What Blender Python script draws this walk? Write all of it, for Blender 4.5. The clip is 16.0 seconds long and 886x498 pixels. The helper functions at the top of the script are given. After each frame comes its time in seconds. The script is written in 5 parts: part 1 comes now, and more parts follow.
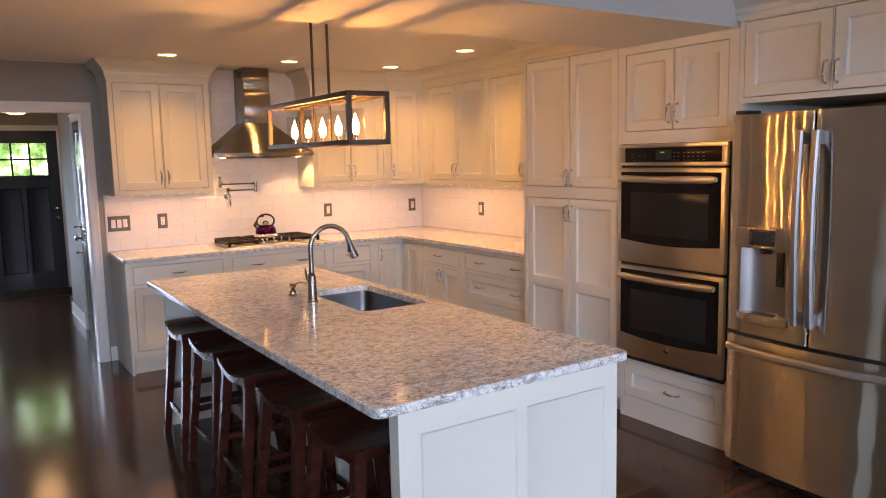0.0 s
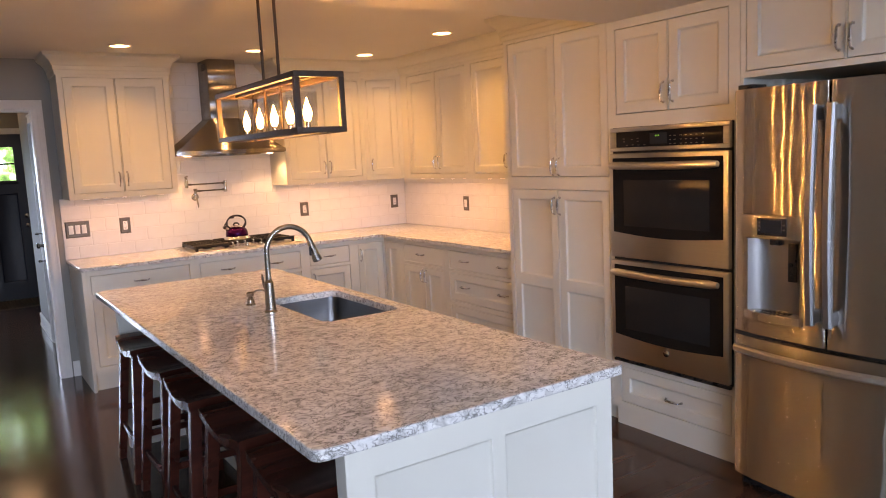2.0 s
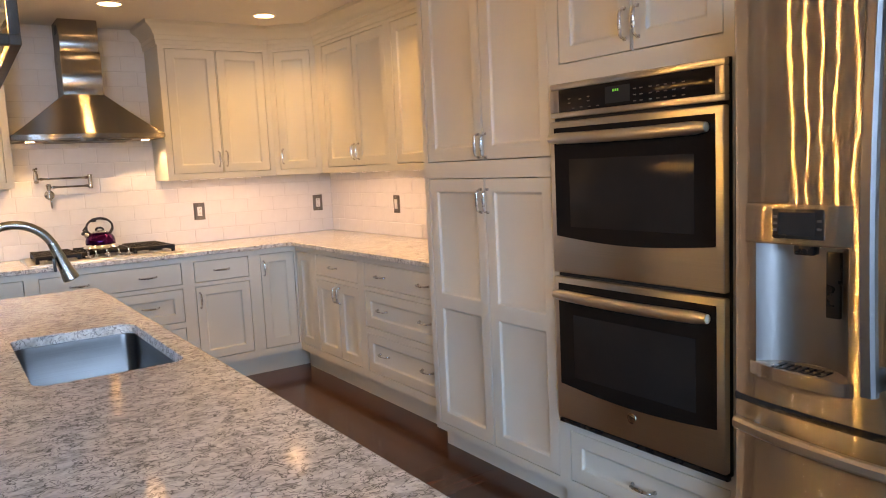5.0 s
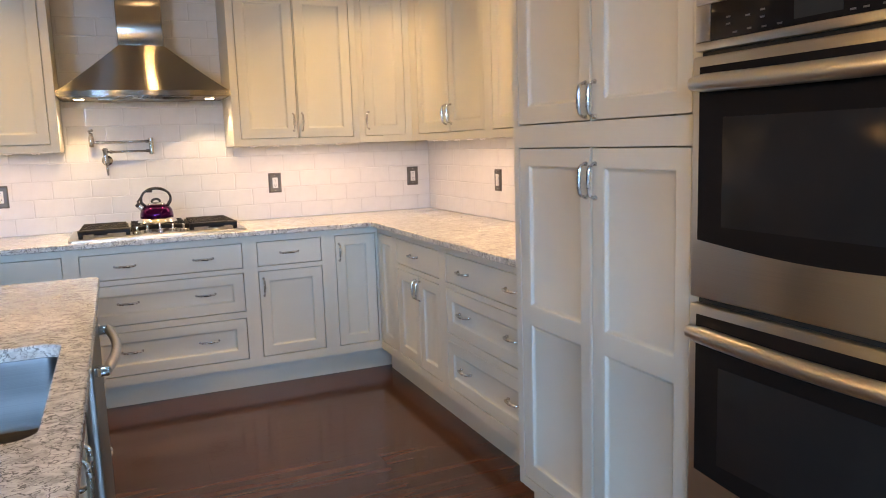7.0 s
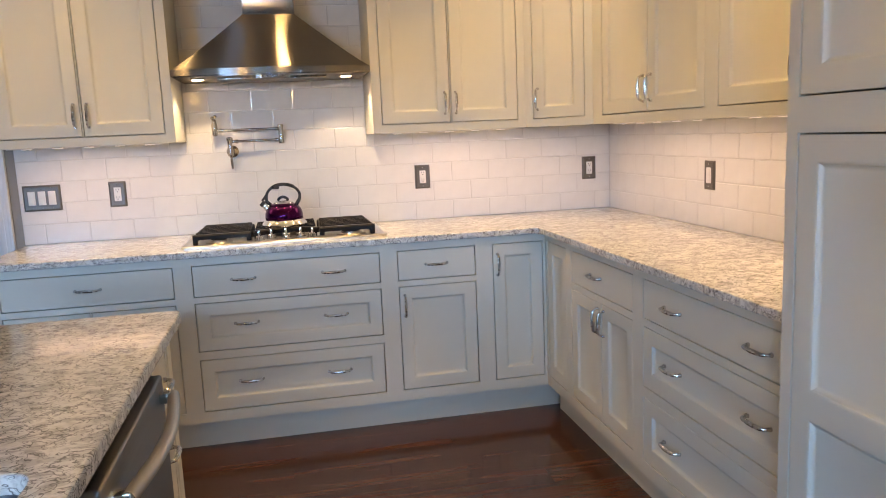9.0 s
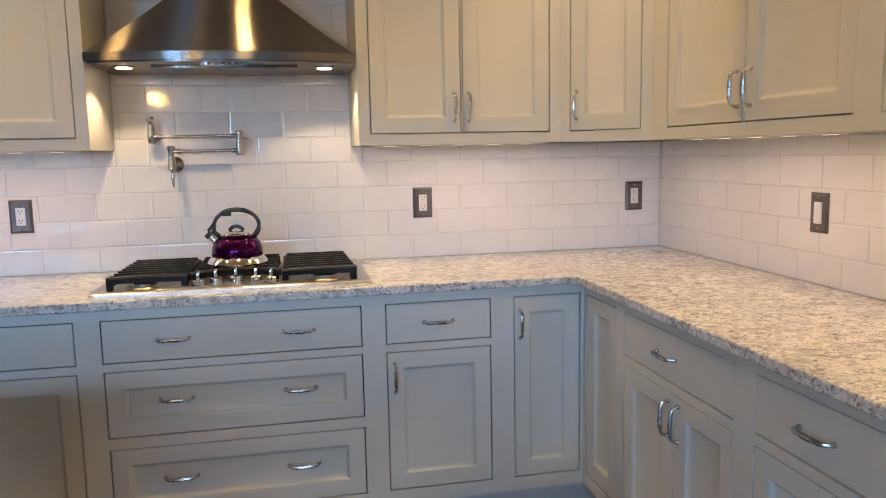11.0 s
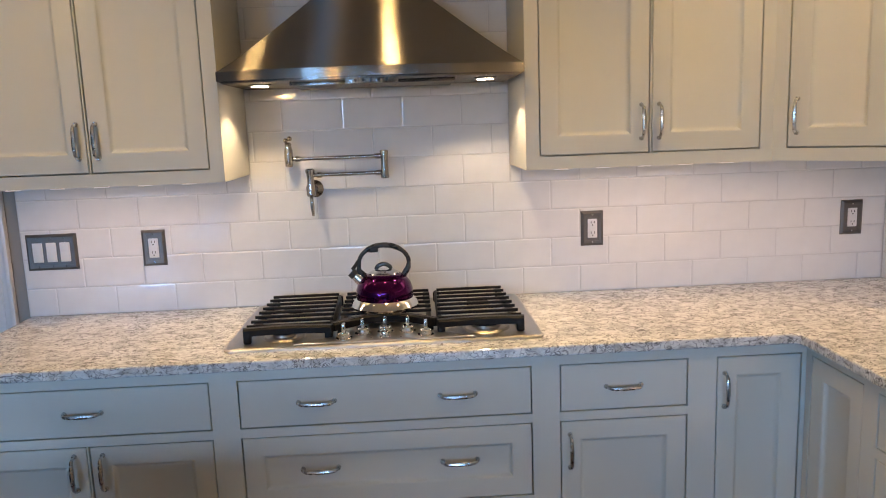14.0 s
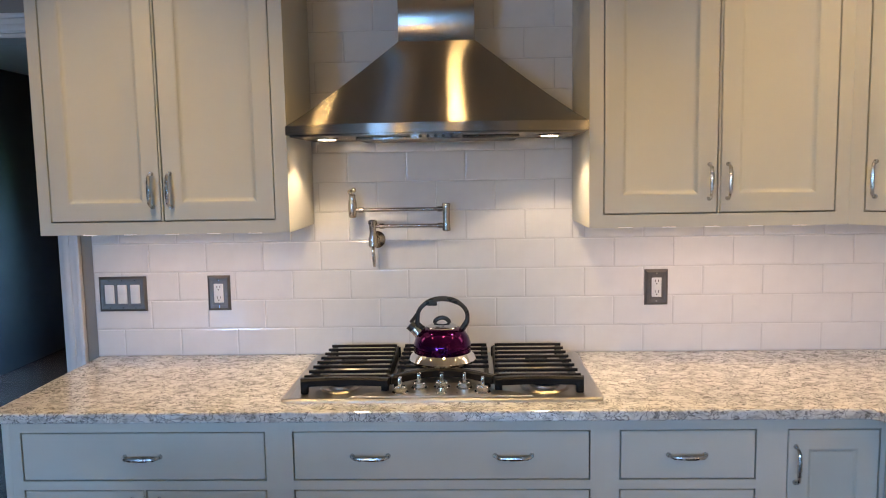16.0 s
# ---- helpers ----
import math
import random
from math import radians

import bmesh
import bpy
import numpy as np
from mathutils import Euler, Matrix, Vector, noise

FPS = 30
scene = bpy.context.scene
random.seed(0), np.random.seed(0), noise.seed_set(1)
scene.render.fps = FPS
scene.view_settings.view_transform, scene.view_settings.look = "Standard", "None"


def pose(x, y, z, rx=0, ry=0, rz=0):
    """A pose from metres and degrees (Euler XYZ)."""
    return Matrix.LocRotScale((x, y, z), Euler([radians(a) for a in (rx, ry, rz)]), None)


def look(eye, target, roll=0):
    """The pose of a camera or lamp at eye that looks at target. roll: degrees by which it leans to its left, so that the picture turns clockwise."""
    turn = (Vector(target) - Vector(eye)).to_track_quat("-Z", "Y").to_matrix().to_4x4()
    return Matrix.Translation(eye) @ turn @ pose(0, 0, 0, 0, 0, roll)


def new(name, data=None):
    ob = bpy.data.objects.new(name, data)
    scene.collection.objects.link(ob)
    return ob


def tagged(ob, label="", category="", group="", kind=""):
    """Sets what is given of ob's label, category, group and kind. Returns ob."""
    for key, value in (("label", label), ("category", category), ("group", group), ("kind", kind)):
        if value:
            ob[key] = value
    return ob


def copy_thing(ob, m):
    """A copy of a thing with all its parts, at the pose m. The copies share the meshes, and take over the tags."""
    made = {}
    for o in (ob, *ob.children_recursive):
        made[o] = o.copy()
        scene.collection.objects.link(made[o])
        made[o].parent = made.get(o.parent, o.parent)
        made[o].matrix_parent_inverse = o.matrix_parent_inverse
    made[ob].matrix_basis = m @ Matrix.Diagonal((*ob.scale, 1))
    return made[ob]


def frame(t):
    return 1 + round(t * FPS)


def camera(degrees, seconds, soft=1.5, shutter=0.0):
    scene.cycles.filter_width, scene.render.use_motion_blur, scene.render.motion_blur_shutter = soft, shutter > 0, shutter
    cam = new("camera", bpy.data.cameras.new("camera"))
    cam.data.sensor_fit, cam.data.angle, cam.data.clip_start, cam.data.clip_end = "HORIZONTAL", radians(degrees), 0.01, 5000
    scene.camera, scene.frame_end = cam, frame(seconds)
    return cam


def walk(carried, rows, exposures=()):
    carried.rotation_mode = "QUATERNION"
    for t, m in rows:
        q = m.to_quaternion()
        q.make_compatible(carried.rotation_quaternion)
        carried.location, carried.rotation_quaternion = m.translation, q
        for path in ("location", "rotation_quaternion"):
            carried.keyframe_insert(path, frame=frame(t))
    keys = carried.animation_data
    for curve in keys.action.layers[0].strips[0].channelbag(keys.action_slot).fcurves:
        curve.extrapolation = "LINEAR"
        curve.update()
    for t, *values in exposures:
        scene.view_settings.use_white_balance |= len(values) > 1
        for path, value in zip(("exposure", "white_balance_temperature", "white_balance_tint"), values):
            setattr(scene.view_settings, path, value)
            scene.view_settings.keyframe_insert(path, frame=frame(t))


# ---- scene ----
cam = camera(61.4, 16.0, soft=1.0)
PATH = [
    (0, (0.926, 1.362, 1.635), (2.02, 3.017, 1.387), -1.3),
    (0.5, (0.968, 1.356, 1.633), (2.047, 3.02, 1.375), -1.3),
    (1, (1.032, 1.397, 1.621), (2.103, 3.065, 1.357), -1.6),
    (1.5, (1.121, 1.511, 1.602), (2.2, 3.175, 1.34), -2.2),
    (2, (1.237, 1.629, 1.596), (2.338, 3.279, 1.338), -2.8),
    (2.5, (1.38, 1.73, 1.562), (2.51, 3.362, 1.317), -3.1),
    (3, (1.599, 1.834, 1.524), (2.76, 3.446, 1.296), -3.2),
    (3.5, (1.776, 1.947, 1.484), (2.958, 3.545, 1.265), -3.4),
    (3.7, (1.841, 2.012, 1.469), (3.031, 3.605, 1.252), -3.3),
    (6, (2.725, 2.745, 1.377), (3.738, 4.451, 1.125), -2.4),
    (6.5, (2.87, 2.927, 1.364), (3.815, 4.669, 1.095), -2.4),
    (7, (3.035, 3.128, 1.366), (3.822, 4.946, 1.082), -1.9),
    (7.5, (3.137, 3.331, 1.367), (3.768, 5.206, 1.072), -1.3),
    (8, (3.175, 3.555, 1.366), (3.713, 5.458, 1.065), -2.1),
    (8.5, (3.205, 3.775, 1.364), (3.659, 5.698, 1.055), -2.4),
    (9, (3.267, 4.008, 1.369), (3.657, 5.945, 1.062), -2.5),
    (11.3, (3.432, 4.995, 1.352), (3.817, 6.941, 1.095), -0.8),
    (11.5, (3.428, 5.058, 1.363), (3.78, 7.007, 1.083), -0.6),
    (12, (3.387, 5.21, 1.4), (3.694, 7.163, 1.1), -1.4),
    (12.5, (3.334, 5.32, 1.427), (3.648, 7.271, 1.121), -2.8),
    (13, (3.317, 5.35, 1.46), (3.586, 7.3, 1.105), -2.7),
    (13.5, (3.317, 5.346, 1.491), (3.484, 7.307, 1.137), -2.5),
    (14, (3.318, 5.353, 1.522), (3.406, 7.324, 1.195), -2.1),
    (14.5, (3.312, 5.361, 1.546), (3.343, 7.34, 1.258), -1.7),
    (15, (3.309, 5.369, 1.554), (3.294, 7.353, 1.299), -1.4),
    (15.5, (3.311, 5.37, 1.555), (3.264, 7.357, 1.328), -1.1),
    (16, (3.32, 5.368, 1.558), (3.25, 7.356, 1.348), -1.0),
]
EXPOSURES = [(0, 0.02, 25000, 43), (1.5, 0.05, 24500, 42), (3.5, -0.05, 22500, 40), (6, 0.15, 11300, 20), (7.5, 0.15, 10700, 18), (9, -0.03, 10100, 17), (11.5, -0.38, 8900, 15), (16, -0.43, 8700, 14)]
walk(cam, [(t, look(eye, target, roll)) for t, eye, target, roll in PATH], EXPOSURES)

# ---- plan, in metres ----
BACK = 7.964          # tiled back wall
RIGHT = 5.047         # right wall
CEIL = 2.421
BASE_Y = 7.356        # faces of the back base units
BASE_X = 4.437        # faces of the right base units
UP_Y = 7.601          # faces of the back wall units
UP_X = 4.687          # faces of the right wall units
TALL_X = 4.325        # faces of the tall units
COUNTER = 0.914
LEFT, SOUTH = -2.4, -5.2
HALL_R, HALL_END = 1.985, 12.40
RECESS_Y, RECESS_X = 10.41, 2.28     # hall widens before the front door


# ---- nodes and materials ----
def material(name):
    m = bpy.data.materials.new(name)
    m.use_nodes = True
    t = m.node_tree
    return m, t, t.nodes["Principled BSDF"]


def add(t, kind, **values):
    n = t.nodes.new(kind)
    for k, v in values.items():
        n.inputs[k.replace("_", " ")].default_value = v
    return n


def coords(t, scale=(1, 1, 1)):
    c = t.nodes.new("ShaderNodeTexCoord")
    mp = t.nodes.new("ShaderNodeMapping")
    mp.inputs["Scale"].default_value = scale
    t.links.new(c.outputs["Object"], mp.inputs["Vector"])
    return mp.outputs["Vector"]


def noise_tex(t, vec, scale, detail=4.0, rough=0.55):
    n = add(t, "ShaderNodeTexNoise", Scale=scale, Detail=detail, Roughness=rough)
    t.links.new(vec, n.inputs["Vector"])
    return n.outputs["Fac"]


def ramp(t, fac, stops):
    r = t.nodes.new("ShaderNodeValToRGB")
    e = r.color_ramp.elements
    while len(e) < len(stops):
        e.new(0.5)
    for el, (p, c) in zip(e, stops):
        el.position, el.color = p, (*c, 1) if len(c) == 3 else c
    t.links.new(fac, r.inputs["Fac"])
    return r.outputs["Color"]


def grey(v):
    return (v, v, v)


def mix(t, fac, a, b, mode="MIX"):
    n = t.nodes.new("ShaderNodeMix")
    n.data_type, n.blend_type = "RGBA", mode
    for sock, v in ((n.inputs["Factor"], fac), (n.inputs["A"], a), (n.inputs["B"], b)):
        if isinstance(v, bpy.types.NodeSocket):
            t.links.new(v, sock)
        else:
            sock.default_value = v if isinstance(v, float) else (*v, 1)
    return n.outputs["Result"]


def bump(t, p, height, strength, dist=0.002):
    b = add(t, "ShaderNodeBump", Strength=strength, Distance=dist)
    t.links.new(height, b.inputs["Height"])
    t.links.new(b.outputs["Normal"], p.inputs["Normal"])


def plain(name, base, rough=0.5, metal=0.0, vary=0.06, scale=9.0, relief=0.0, fine=240.0):
    """A surface of one colour with slow and fine variation in tone, gloss and relief."""
    m, t, p = material(name)
    v = coords(t)
    slow, quick = noise_tex(t, v, scale), noise_tex(t, v, fine, 2.0)
    lo, hi = [tuple(c * (1 + s * vary) for c in base) for s in (-1, 1)]
    col = ramp(t, slow, [(0.3, lo), (0.7, hi)])
    t.links.new(col, p.inputs["Base Color"])
    r = ramp(t, slow, [(0.25, grey(rough * 0.88)), (0.75, grey(min(1, rough * 1.12)))])
    t.links.new(r, p.inputs["Roughness"])
    p.inputs["Metallic"].default_value = metal
    if relief:
        bump(t, p, quick, relief, 0.001)
    return m


def glow(name, colour, strength):
    m, t, p = material(name)
    p.inputs["Base Color"].default_value = (*colour, 1)
    p.inputs["Emission Color"].default_value = (*colour, 1)
    p.inputs["Emission Strength"].default_value = strength
    return m


def glass(name, tint=(1, 1, 1), rough=0.0):
    m, t, p = material(name)
    p.inputs["Base Color"].default_value = (*tint, 1)
    p.inputs["Roughness"].default_value = rough
    p.inputs["Transmission Weight"].default_value = 1.0
    p.inputs["IOR"].default_value = 1.45
    return m


def thin_glass(name, gloss=0.02):
    """Thin clear glass: light passes straight, with a slight gloss on top."""
    m, t, p = material(name)
    t.nodes.remove(p)
    clear = add(t, "ShaderNodeBsdfTransparent", Color=(0.96, 0.95, 0.93, 1))
    shine = add(t, "ShaderNodeBsdfGlossy", Roughness=gloss)
    both = t.nodes.new("ShaderNodeMixShader")
    both.inputs[0].default_value = 0.06
    t.links.new(clear.outputs[0], both.inputs[1])
    t.links.new(shine.outputs[0], both.inputs[2])
    t.links.new(both.outputs[0], t.nodes["Material Output"].inputs["Surface"])
    return m


def brushed(name, base, rough, along, wave=0.0, aniso=0.85):
    """Brushed stainless steel, its grain running along 'x' or 'z' of the object; highlights stretch across the grain."""
    m, t, p = material(name)
    t.nodes.remove(p)
    g = t.nodes.new("ShaderNodeBsdfAnisotropic")
    sc = {"x": (2, 2, 900), "z": (420, 420, 2)}[along]
    fine = noise_tex(t, coords(t, sc), 1.0, 3.0)
    slow = noise_tex(t, coords(t, (1, 1, 1)), 3.0, 3.0)
    lo, hi = tuple(c * 0.93 for c in base), tuple(min(1, c * 1.05) for c in base)
    t.links.new(ramp(t, fine, [(0.3, lo), (0.7, hi)]), g.inputs["Color"])
    t.links.new(ramp(t, slow, [(0.3, grey(rough * 0.92)), (0.7, grey(rough * 1.08))]), g.inputs["Roughness"])
    g.inputs["Anisotropy"].default_value = -aniso
    across = t.nodes.new("ShaderNodeVectorTransform")
    across.vector_type, across.convert_from, across.convert_to = "VECTOR", "OBJECT", "WORLD"
    across.inputs[0].default_value = (0.02, 0.05, 1.0) if along == "x" else (1.0, 0.05, 0.02)
    t.links.new(across.outputs[0], g.inputs["Tangent"])
    if wave:
        w = noise_tex(t, coords(t, (1.0, 1.0, 0.75)), 5.0, 1.5)
        b = add(t, "ShaderNodeBump", Strength=1.0, Distance=wave)
        t.links.new(w, b.inputs["Height"])
        t.links.new(b.outputs["Normal"], g.inputs["Normal"])
    t.links.new(g.outputs[0], t.nodes["Material Output"].inputs["Surface"])
    return m


def quartz_material():
    """Engineered stone: pale flakes drawn out along x, taupe between them, broken dark veins round their edges."""
    m, t, p = material("veined quartz")
    v = coords(t, (0.75, 1.0, 1.0))
    warp = add(t, "ShaderNodeTexNoise", Scale=20.0, Detail=3.0)
    t.links.new(v, warp.inputs["Vector"])
    bend = t.nodes.new("ShaderNodeVectorMath")
    bend.operation = "MULTIPLY_ADD"
    t.links.new(warp.outputs["Color"], bend.inputs[0])
    bend.inputs[1].default_value = (0.045, 0.045, 0.045)
    t.links.new(v, bend.inputs[2])

    def lightness(sock):
        b = t.nodes.new("ShaderNodeRGBToBW")
        t.links.new(sock, b.inputs["Color"])
        return b.outputs["Val"]

    def shifted(by):
        o = t.nodes.new("ShaderNodeVectorMath")
        o.operation = "ADD"
        t.links.new(bend.outputs[0], o.inputs[0])
        o.inputs[1].default_value = (by, by * 0.7, by * 1.3)
        return o.outputs[0]

    pale, mid, taupe = (0.85, 0.85, 0.815), (0.71, 0.71, 0.675), (0.49, 0.487, 0.46)
    large = ramp(t, noise_tex(t, shifted(0.0), 38.0, 2.0, 0.5), [(0.40, taupe), (0.46, mid), (0.53, pale)])
    small = ramp(t, noise_tex(t, shifted(4.1), 76.0, 2.0, 0.5), [(0.40, taupe), (0.47, mid), (0.54, pale)])
    base = mix(t, 0.40, large, small)
    drift = ramp(t, noise_tex(t, v, 5.0, 3.0), [(0.3, (0.88, 0.875, 0.87)), (0.7, (1.05, 1.04, 1.02))])
    base = mix(t, 1.0, base, drift, "MULTIPLY")
    veins = None
    for scale, width, by in ((25.0, 0.016, 0.0), (38.0, 0.022, 7.3), (62.0, 0.030, 4.1)):
        n = noise_tex(t, shifted(by), scale, 2.0, 0.5)
        line = ramp(t, n, [(0.455 - width, grey(0)), (0.455, grey(1)), (0.455 + width, grey(0))])
        gate = ramp(t, noise_tex(t, shifted(by + 1.0), scale * 0.45, 2.0), [(0.38, grey(0.0)), (0.50, grey(1.0))])
        g = mix(t, 1.0, line, gate, "MULTIPLY")
        veins = g if veins is None else mix(t, 1.0, veins, g, "LIGHTEN")
    col = mix(t, lightness(veins), base, (0.115, 0.11, 0.10))
    t.links.new(col, p.inputs["Base Color"])
    t.links.new(ramp(t, noise_tex(t, v, 60.0), [(0.3, grey(0.09)), (0.7, grey(0.14))]), p.inputs["Roughness"])
    return m


def wood_material(name, dark, light, rough, along="x", piece=True, relief=0.25):
    """Stained wood with grain along x, each piece a little different."""
    m, t, p = material(name)
    c = t.nodes.new("ShaderNodeTexCoord")
    mp = t.nodes.new("ShaderNodeMapping")
    mp.inputs["Scale"].default_value = (1.2, 22, 22) if along == "x" else (22, 22, 1.2)
    t.links.new(c.outputs["Object"], mp.inputs["Vector"])
    vec = mp.outputs["Vector"]
    if piece:
        info = t.nodes.new("ShaderNodeObjectInfo")
        geo = t.nodes.new("ShaderNodeNewGeometry")
        s = t.nodes.new("ShaderNodeMath")
        s.operation = "ADD"
        t.links.new(info.outputs["Random"], s.inputs[0])
        t.links.new(geo.outputs["Random Per Island"], s.inputs[1])
        off = t.nodes.new("ShaderNodeVectorMath")
        off.operation = "MULTIPLY_ADD"
        comb = t.nodes.new("ShaderNodeCombineXYZ")
        for i in range(3):
            t.links.new(s.outputs[0], comb.inputs[i])
        t.links.new(comb.outputs[0], off.inputs[0])
        off.inputs[1].default_value = (37.0, 51.0, 23.0)
        t.links.new(vec, off.inputs[2])
        vec = off.outputs[0]
    grain = add(t, "ShaderNodeTexNoise", Scale=1.0, Detail=6.0, Roughness=0.6, Distortion=0.6)
    t.links.new(vec, grain.inputs["Vector"])
    col = ramp(t, grain.outputs["Fac"], [(0.3, dark), (0.7, light)])
    if piece:
        tone = ramp(t, s.outputs[0], [(0.0, grey(0.75)), (0.5, grey(1.05)), (1.0, grey(1.3))])
        col = mix(t, 1.0, col, tone, "MULTIPLY")
    t.links.new(col, p.inputs["Base Color"])
    wear = noise_tex(t, coords(t), 2.3, 4.0)
    t.links.new(ramp(t, wear, [(0.3, grey(rough * 0.8)), (0.7, grey(rough * 1.25))]), p.inputs["Roughness"])
    bump(t, p, grain.outputs["Fac"], relief, 0.0012)
    return m


def foliage_backdrop():
    m, t, p = material("garden beyond the door")
    v = coords(t, (1, 1, 1))
    leaf = ramp(t, noise_tex(t, v, 3.2, 6.0, 0.7), [(0.36, (0.004, 0.04, 0.02)), (0.48, (0.015, 0.10, 0.05)), (0.53, (0.05, 0.24, 0.15)), (0.60, (0.20, 0.62, 0.9))])
    c = t.nodes.new("ShaderNodeSeparateXYZ")
    t.links.new(v, c.inputs[0])
    low = ramp(t, c.outputs["Z"], [(0.0, grey(1.0)), (0.08, grey(0.0))])
    bw = t.nodes.new("ShaderNodeRGBToBW")
    t.links.new(low, bw.inputs["Color"])
    col = mix(t, bw.outputs["Val"], leaf, mix(t, noise_tex(t, v, 2.0), (0.14, 0.42, 0.42), (0.22, 0.62, 0.9)))
    t.links.new(col, p.inputs["Emission Color"])
    p.inputs["Base Color"].default_value = (0, 0, 0, 1)
    p.inputs["Emission Strength"].default_value = GARDEN
    return m


# ---- world and lights ----
GARDEN = 12.0
world = bpy.data.worlds.new("world")
scene.world = world
world.use_nodes = True
wt = world.node_tree
sky = wt.nodes.new("ShaderNodeTexSky")
sky.sky_type, sky.sun_disc = "NISHITA", False
sky.sun_elevation, sky.sun_rotation = radians(48), radians(200)
wt.links.new(sky.outputs["Color"], wt.nodes["Background"].inputs["Color"])
wt.nodes["Background"].inputs["Strength"].default_value = 0.1

sun = new("sun", bpy.data.lights.new("sun", "SUN"))
sun.data.energy, sun.data.angle, sun.data.color = 2.5, radians(0.5), (1.0, 0.95, 0.88)
sun.matrix_world = look((0, 0, 20), (6, 5, 10))


def area(name, m, sx, sy, watts, colour, spread=180):
    lamp = new(name, bpy.data.lights.new(name, "AREA"))
    lamp.data.shape, lamp.data.size, lamp.data.size_y = "RECTANGLE", sx, sy
    lamp.data.energy, lamp.data.color, lamp.data.spread = watts, colour, radians(spread)
    lamp.matrix_world = m
    return lamp


DAY = (0.155, 0.435, 1.0)
WARM = (1.0, 0.735, 0.37)
LED = (1.0, 0.79, 0.77)
SOUTH_DAY, CORNER_FILL, WEST_DAY, DOWN, UNDER, HOOD_LED, BULB, HALL = 640.0, 420.0, 540.0, 3.4, 1.6, 9.5, 250.0, 70.0
area("daylight_south", look((2.6, SOUTH + 0.06, 3.40), (3.0, 6, 0.6)), 4.2, 0.95, SOUTH_DAY, DAY)
# added fill from the unseen corner, brightens the beam face and pantry
area("fill_corner", look((-1.35, SOUTH + 0.06, 1.95), (3.2, 5, 1.2)), 1.7, 0.9, CORNER_FILL, DAY)
area("daylight_west", look((LEFT + 0.06, -3.6, 3.4), (4.3, 5, 0.6)), 2.7, 0.95, WEST_DAY, DAY)


CABINET = plain("painted cabinet", (0.69, 0.67, 0.585), 0.52, vary=0.025, scale=3.0, relief=0.05, fine=420.0)
CABINET.node_tree.nodes["Principled BSDF"].inputs["Specular IOR Level"].default_value = 0.35
TRIMWHITE = plain("white trim paint", (0.76, 0.75, 0.72), 0.35, vary=0.03, relief=0.04)
WALLPAINT = plain("taupe wall paint", (0.30, 0.285, 0.255), 0.7, vary=0.04, scale=2.0, relief=0.12, fine=300.0)
CEILPAINT = plain("ceiling paint", (0.74, 0.72, 0.68), 0.85, vary=0.03, scale=1.6, relief=0.12, fine=260.0)
TILE = plain("glazed white tile", (0.80, 0.79, 0.76), 0.05, vary=0.025, scale=14.0, relief=0.02, fine=60.0)
GROUT = plain("pale grout", (0.65, 0.635, 0.605), 0.9, vary=0.06, scale=30.0, relief=0.2)
QUARTZ = quartz_material()
FLOORWOOD = wood_material("dark stained oak floor", (0.030, 0.013, 0.009), (0.085, 0.036, 0.023), 0.14, relief=0.10)
STOOLWOOD = wood_material("dark cherry stained wood", (0.030, 0.006, 0.004), (0.085, 0.016, 0.010), 0.27, relief=0.08)
STOOLWOOD.node_tree.nodes["Principled BSDF"].inputs["Specular IOR Level"].default_value = 0.32
STEEL = brushed("brushed stainless steel", (0.60, 0.575, 0.54), 0.31, "x", aniso=0.50)
# dishwasher steel: the dark floor mirrored in the door is put into its colour
DISHSTEEL = brushed("dishwasher steel darkened as floor reflection", (0.34, 0.32, 0.30), 0.30, "x", aniso=0.60)
HOODSTEEL = brushed("hood stainless steel", (0.34, 0.315, 0.285), 0.235, "x", aniso=0.78)
CHIMNEYSTEEL = brushed("chimney stainless steel", (0.33, 0.31, 0.285), 0.22, "z", aniso=0.7)
FRIDGESTEEL = brushed("fridge stainless steel", (0.73, 0.675, 0.605), 0.160, "x", wave=0.0026, aniso=0.95)
HANDLESTEEL = plain("satin steel bar", (0.70, 0.68, 0.64), 0.30, 1.0, 0.04, 12.0)
RECESSSTEEL = plain("satin recess steel", (0.36, 0.35, 0.335), 0.42, 1.0, 0.05, 8.0)
FRIDGEBAR = plain("satin fridge bar", (0.29, 0.29, 0.295), 0.5, 1.0, 0.04, 12.0)
TRAYSTEEL = plain("pressed steel tray", (0.50, 0.475, 0.44), 0.33, 1.0, 0.05, 12.0, 0.05, 300.0)
PLATESTEEL = plain("dull pewter plate", (0.20, 0.185, 0.17), 0.50, 1.0, 0.05, 30.0)
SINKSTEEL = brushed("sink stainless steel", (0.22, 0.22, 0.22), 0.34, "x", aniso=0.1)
NICKEL = plain("satin nickel", (0.44, 0.40, 0.35), 0.22, 1.0, 0.05, 40.0)
PULLSTEEL = plain("bright satin nickel", (0.55, 0.53, 0.50), 0.27, 1.0, 0.05, 40.0)
CHROME = plain("polished chrome", (0.75, 0.74, 0.72), 0.08, 1.0, 0.03, 40.0)
BRONZE = plain("oil rubbed bronze", (0.070, 0.040, 0.026), 0.55, 0.0, 0.15, 25.0, 0.05)
OVENINNER = plain("oven inner window", (0.024, 0.022, 0.021), 0.13, 0.0, 0.1, 4.0)
BLACKGLASS = plain("black oven glass", (0.016, 0.0125, 0.011), 0.11, 0.0, 0.1, 4.0)
for gl in (OVENINNER, BLACKGLASS):
    gl.node_tree.nodes["Principled BSDF"].inputs["Specular IOR Level"].default_value = 0.10
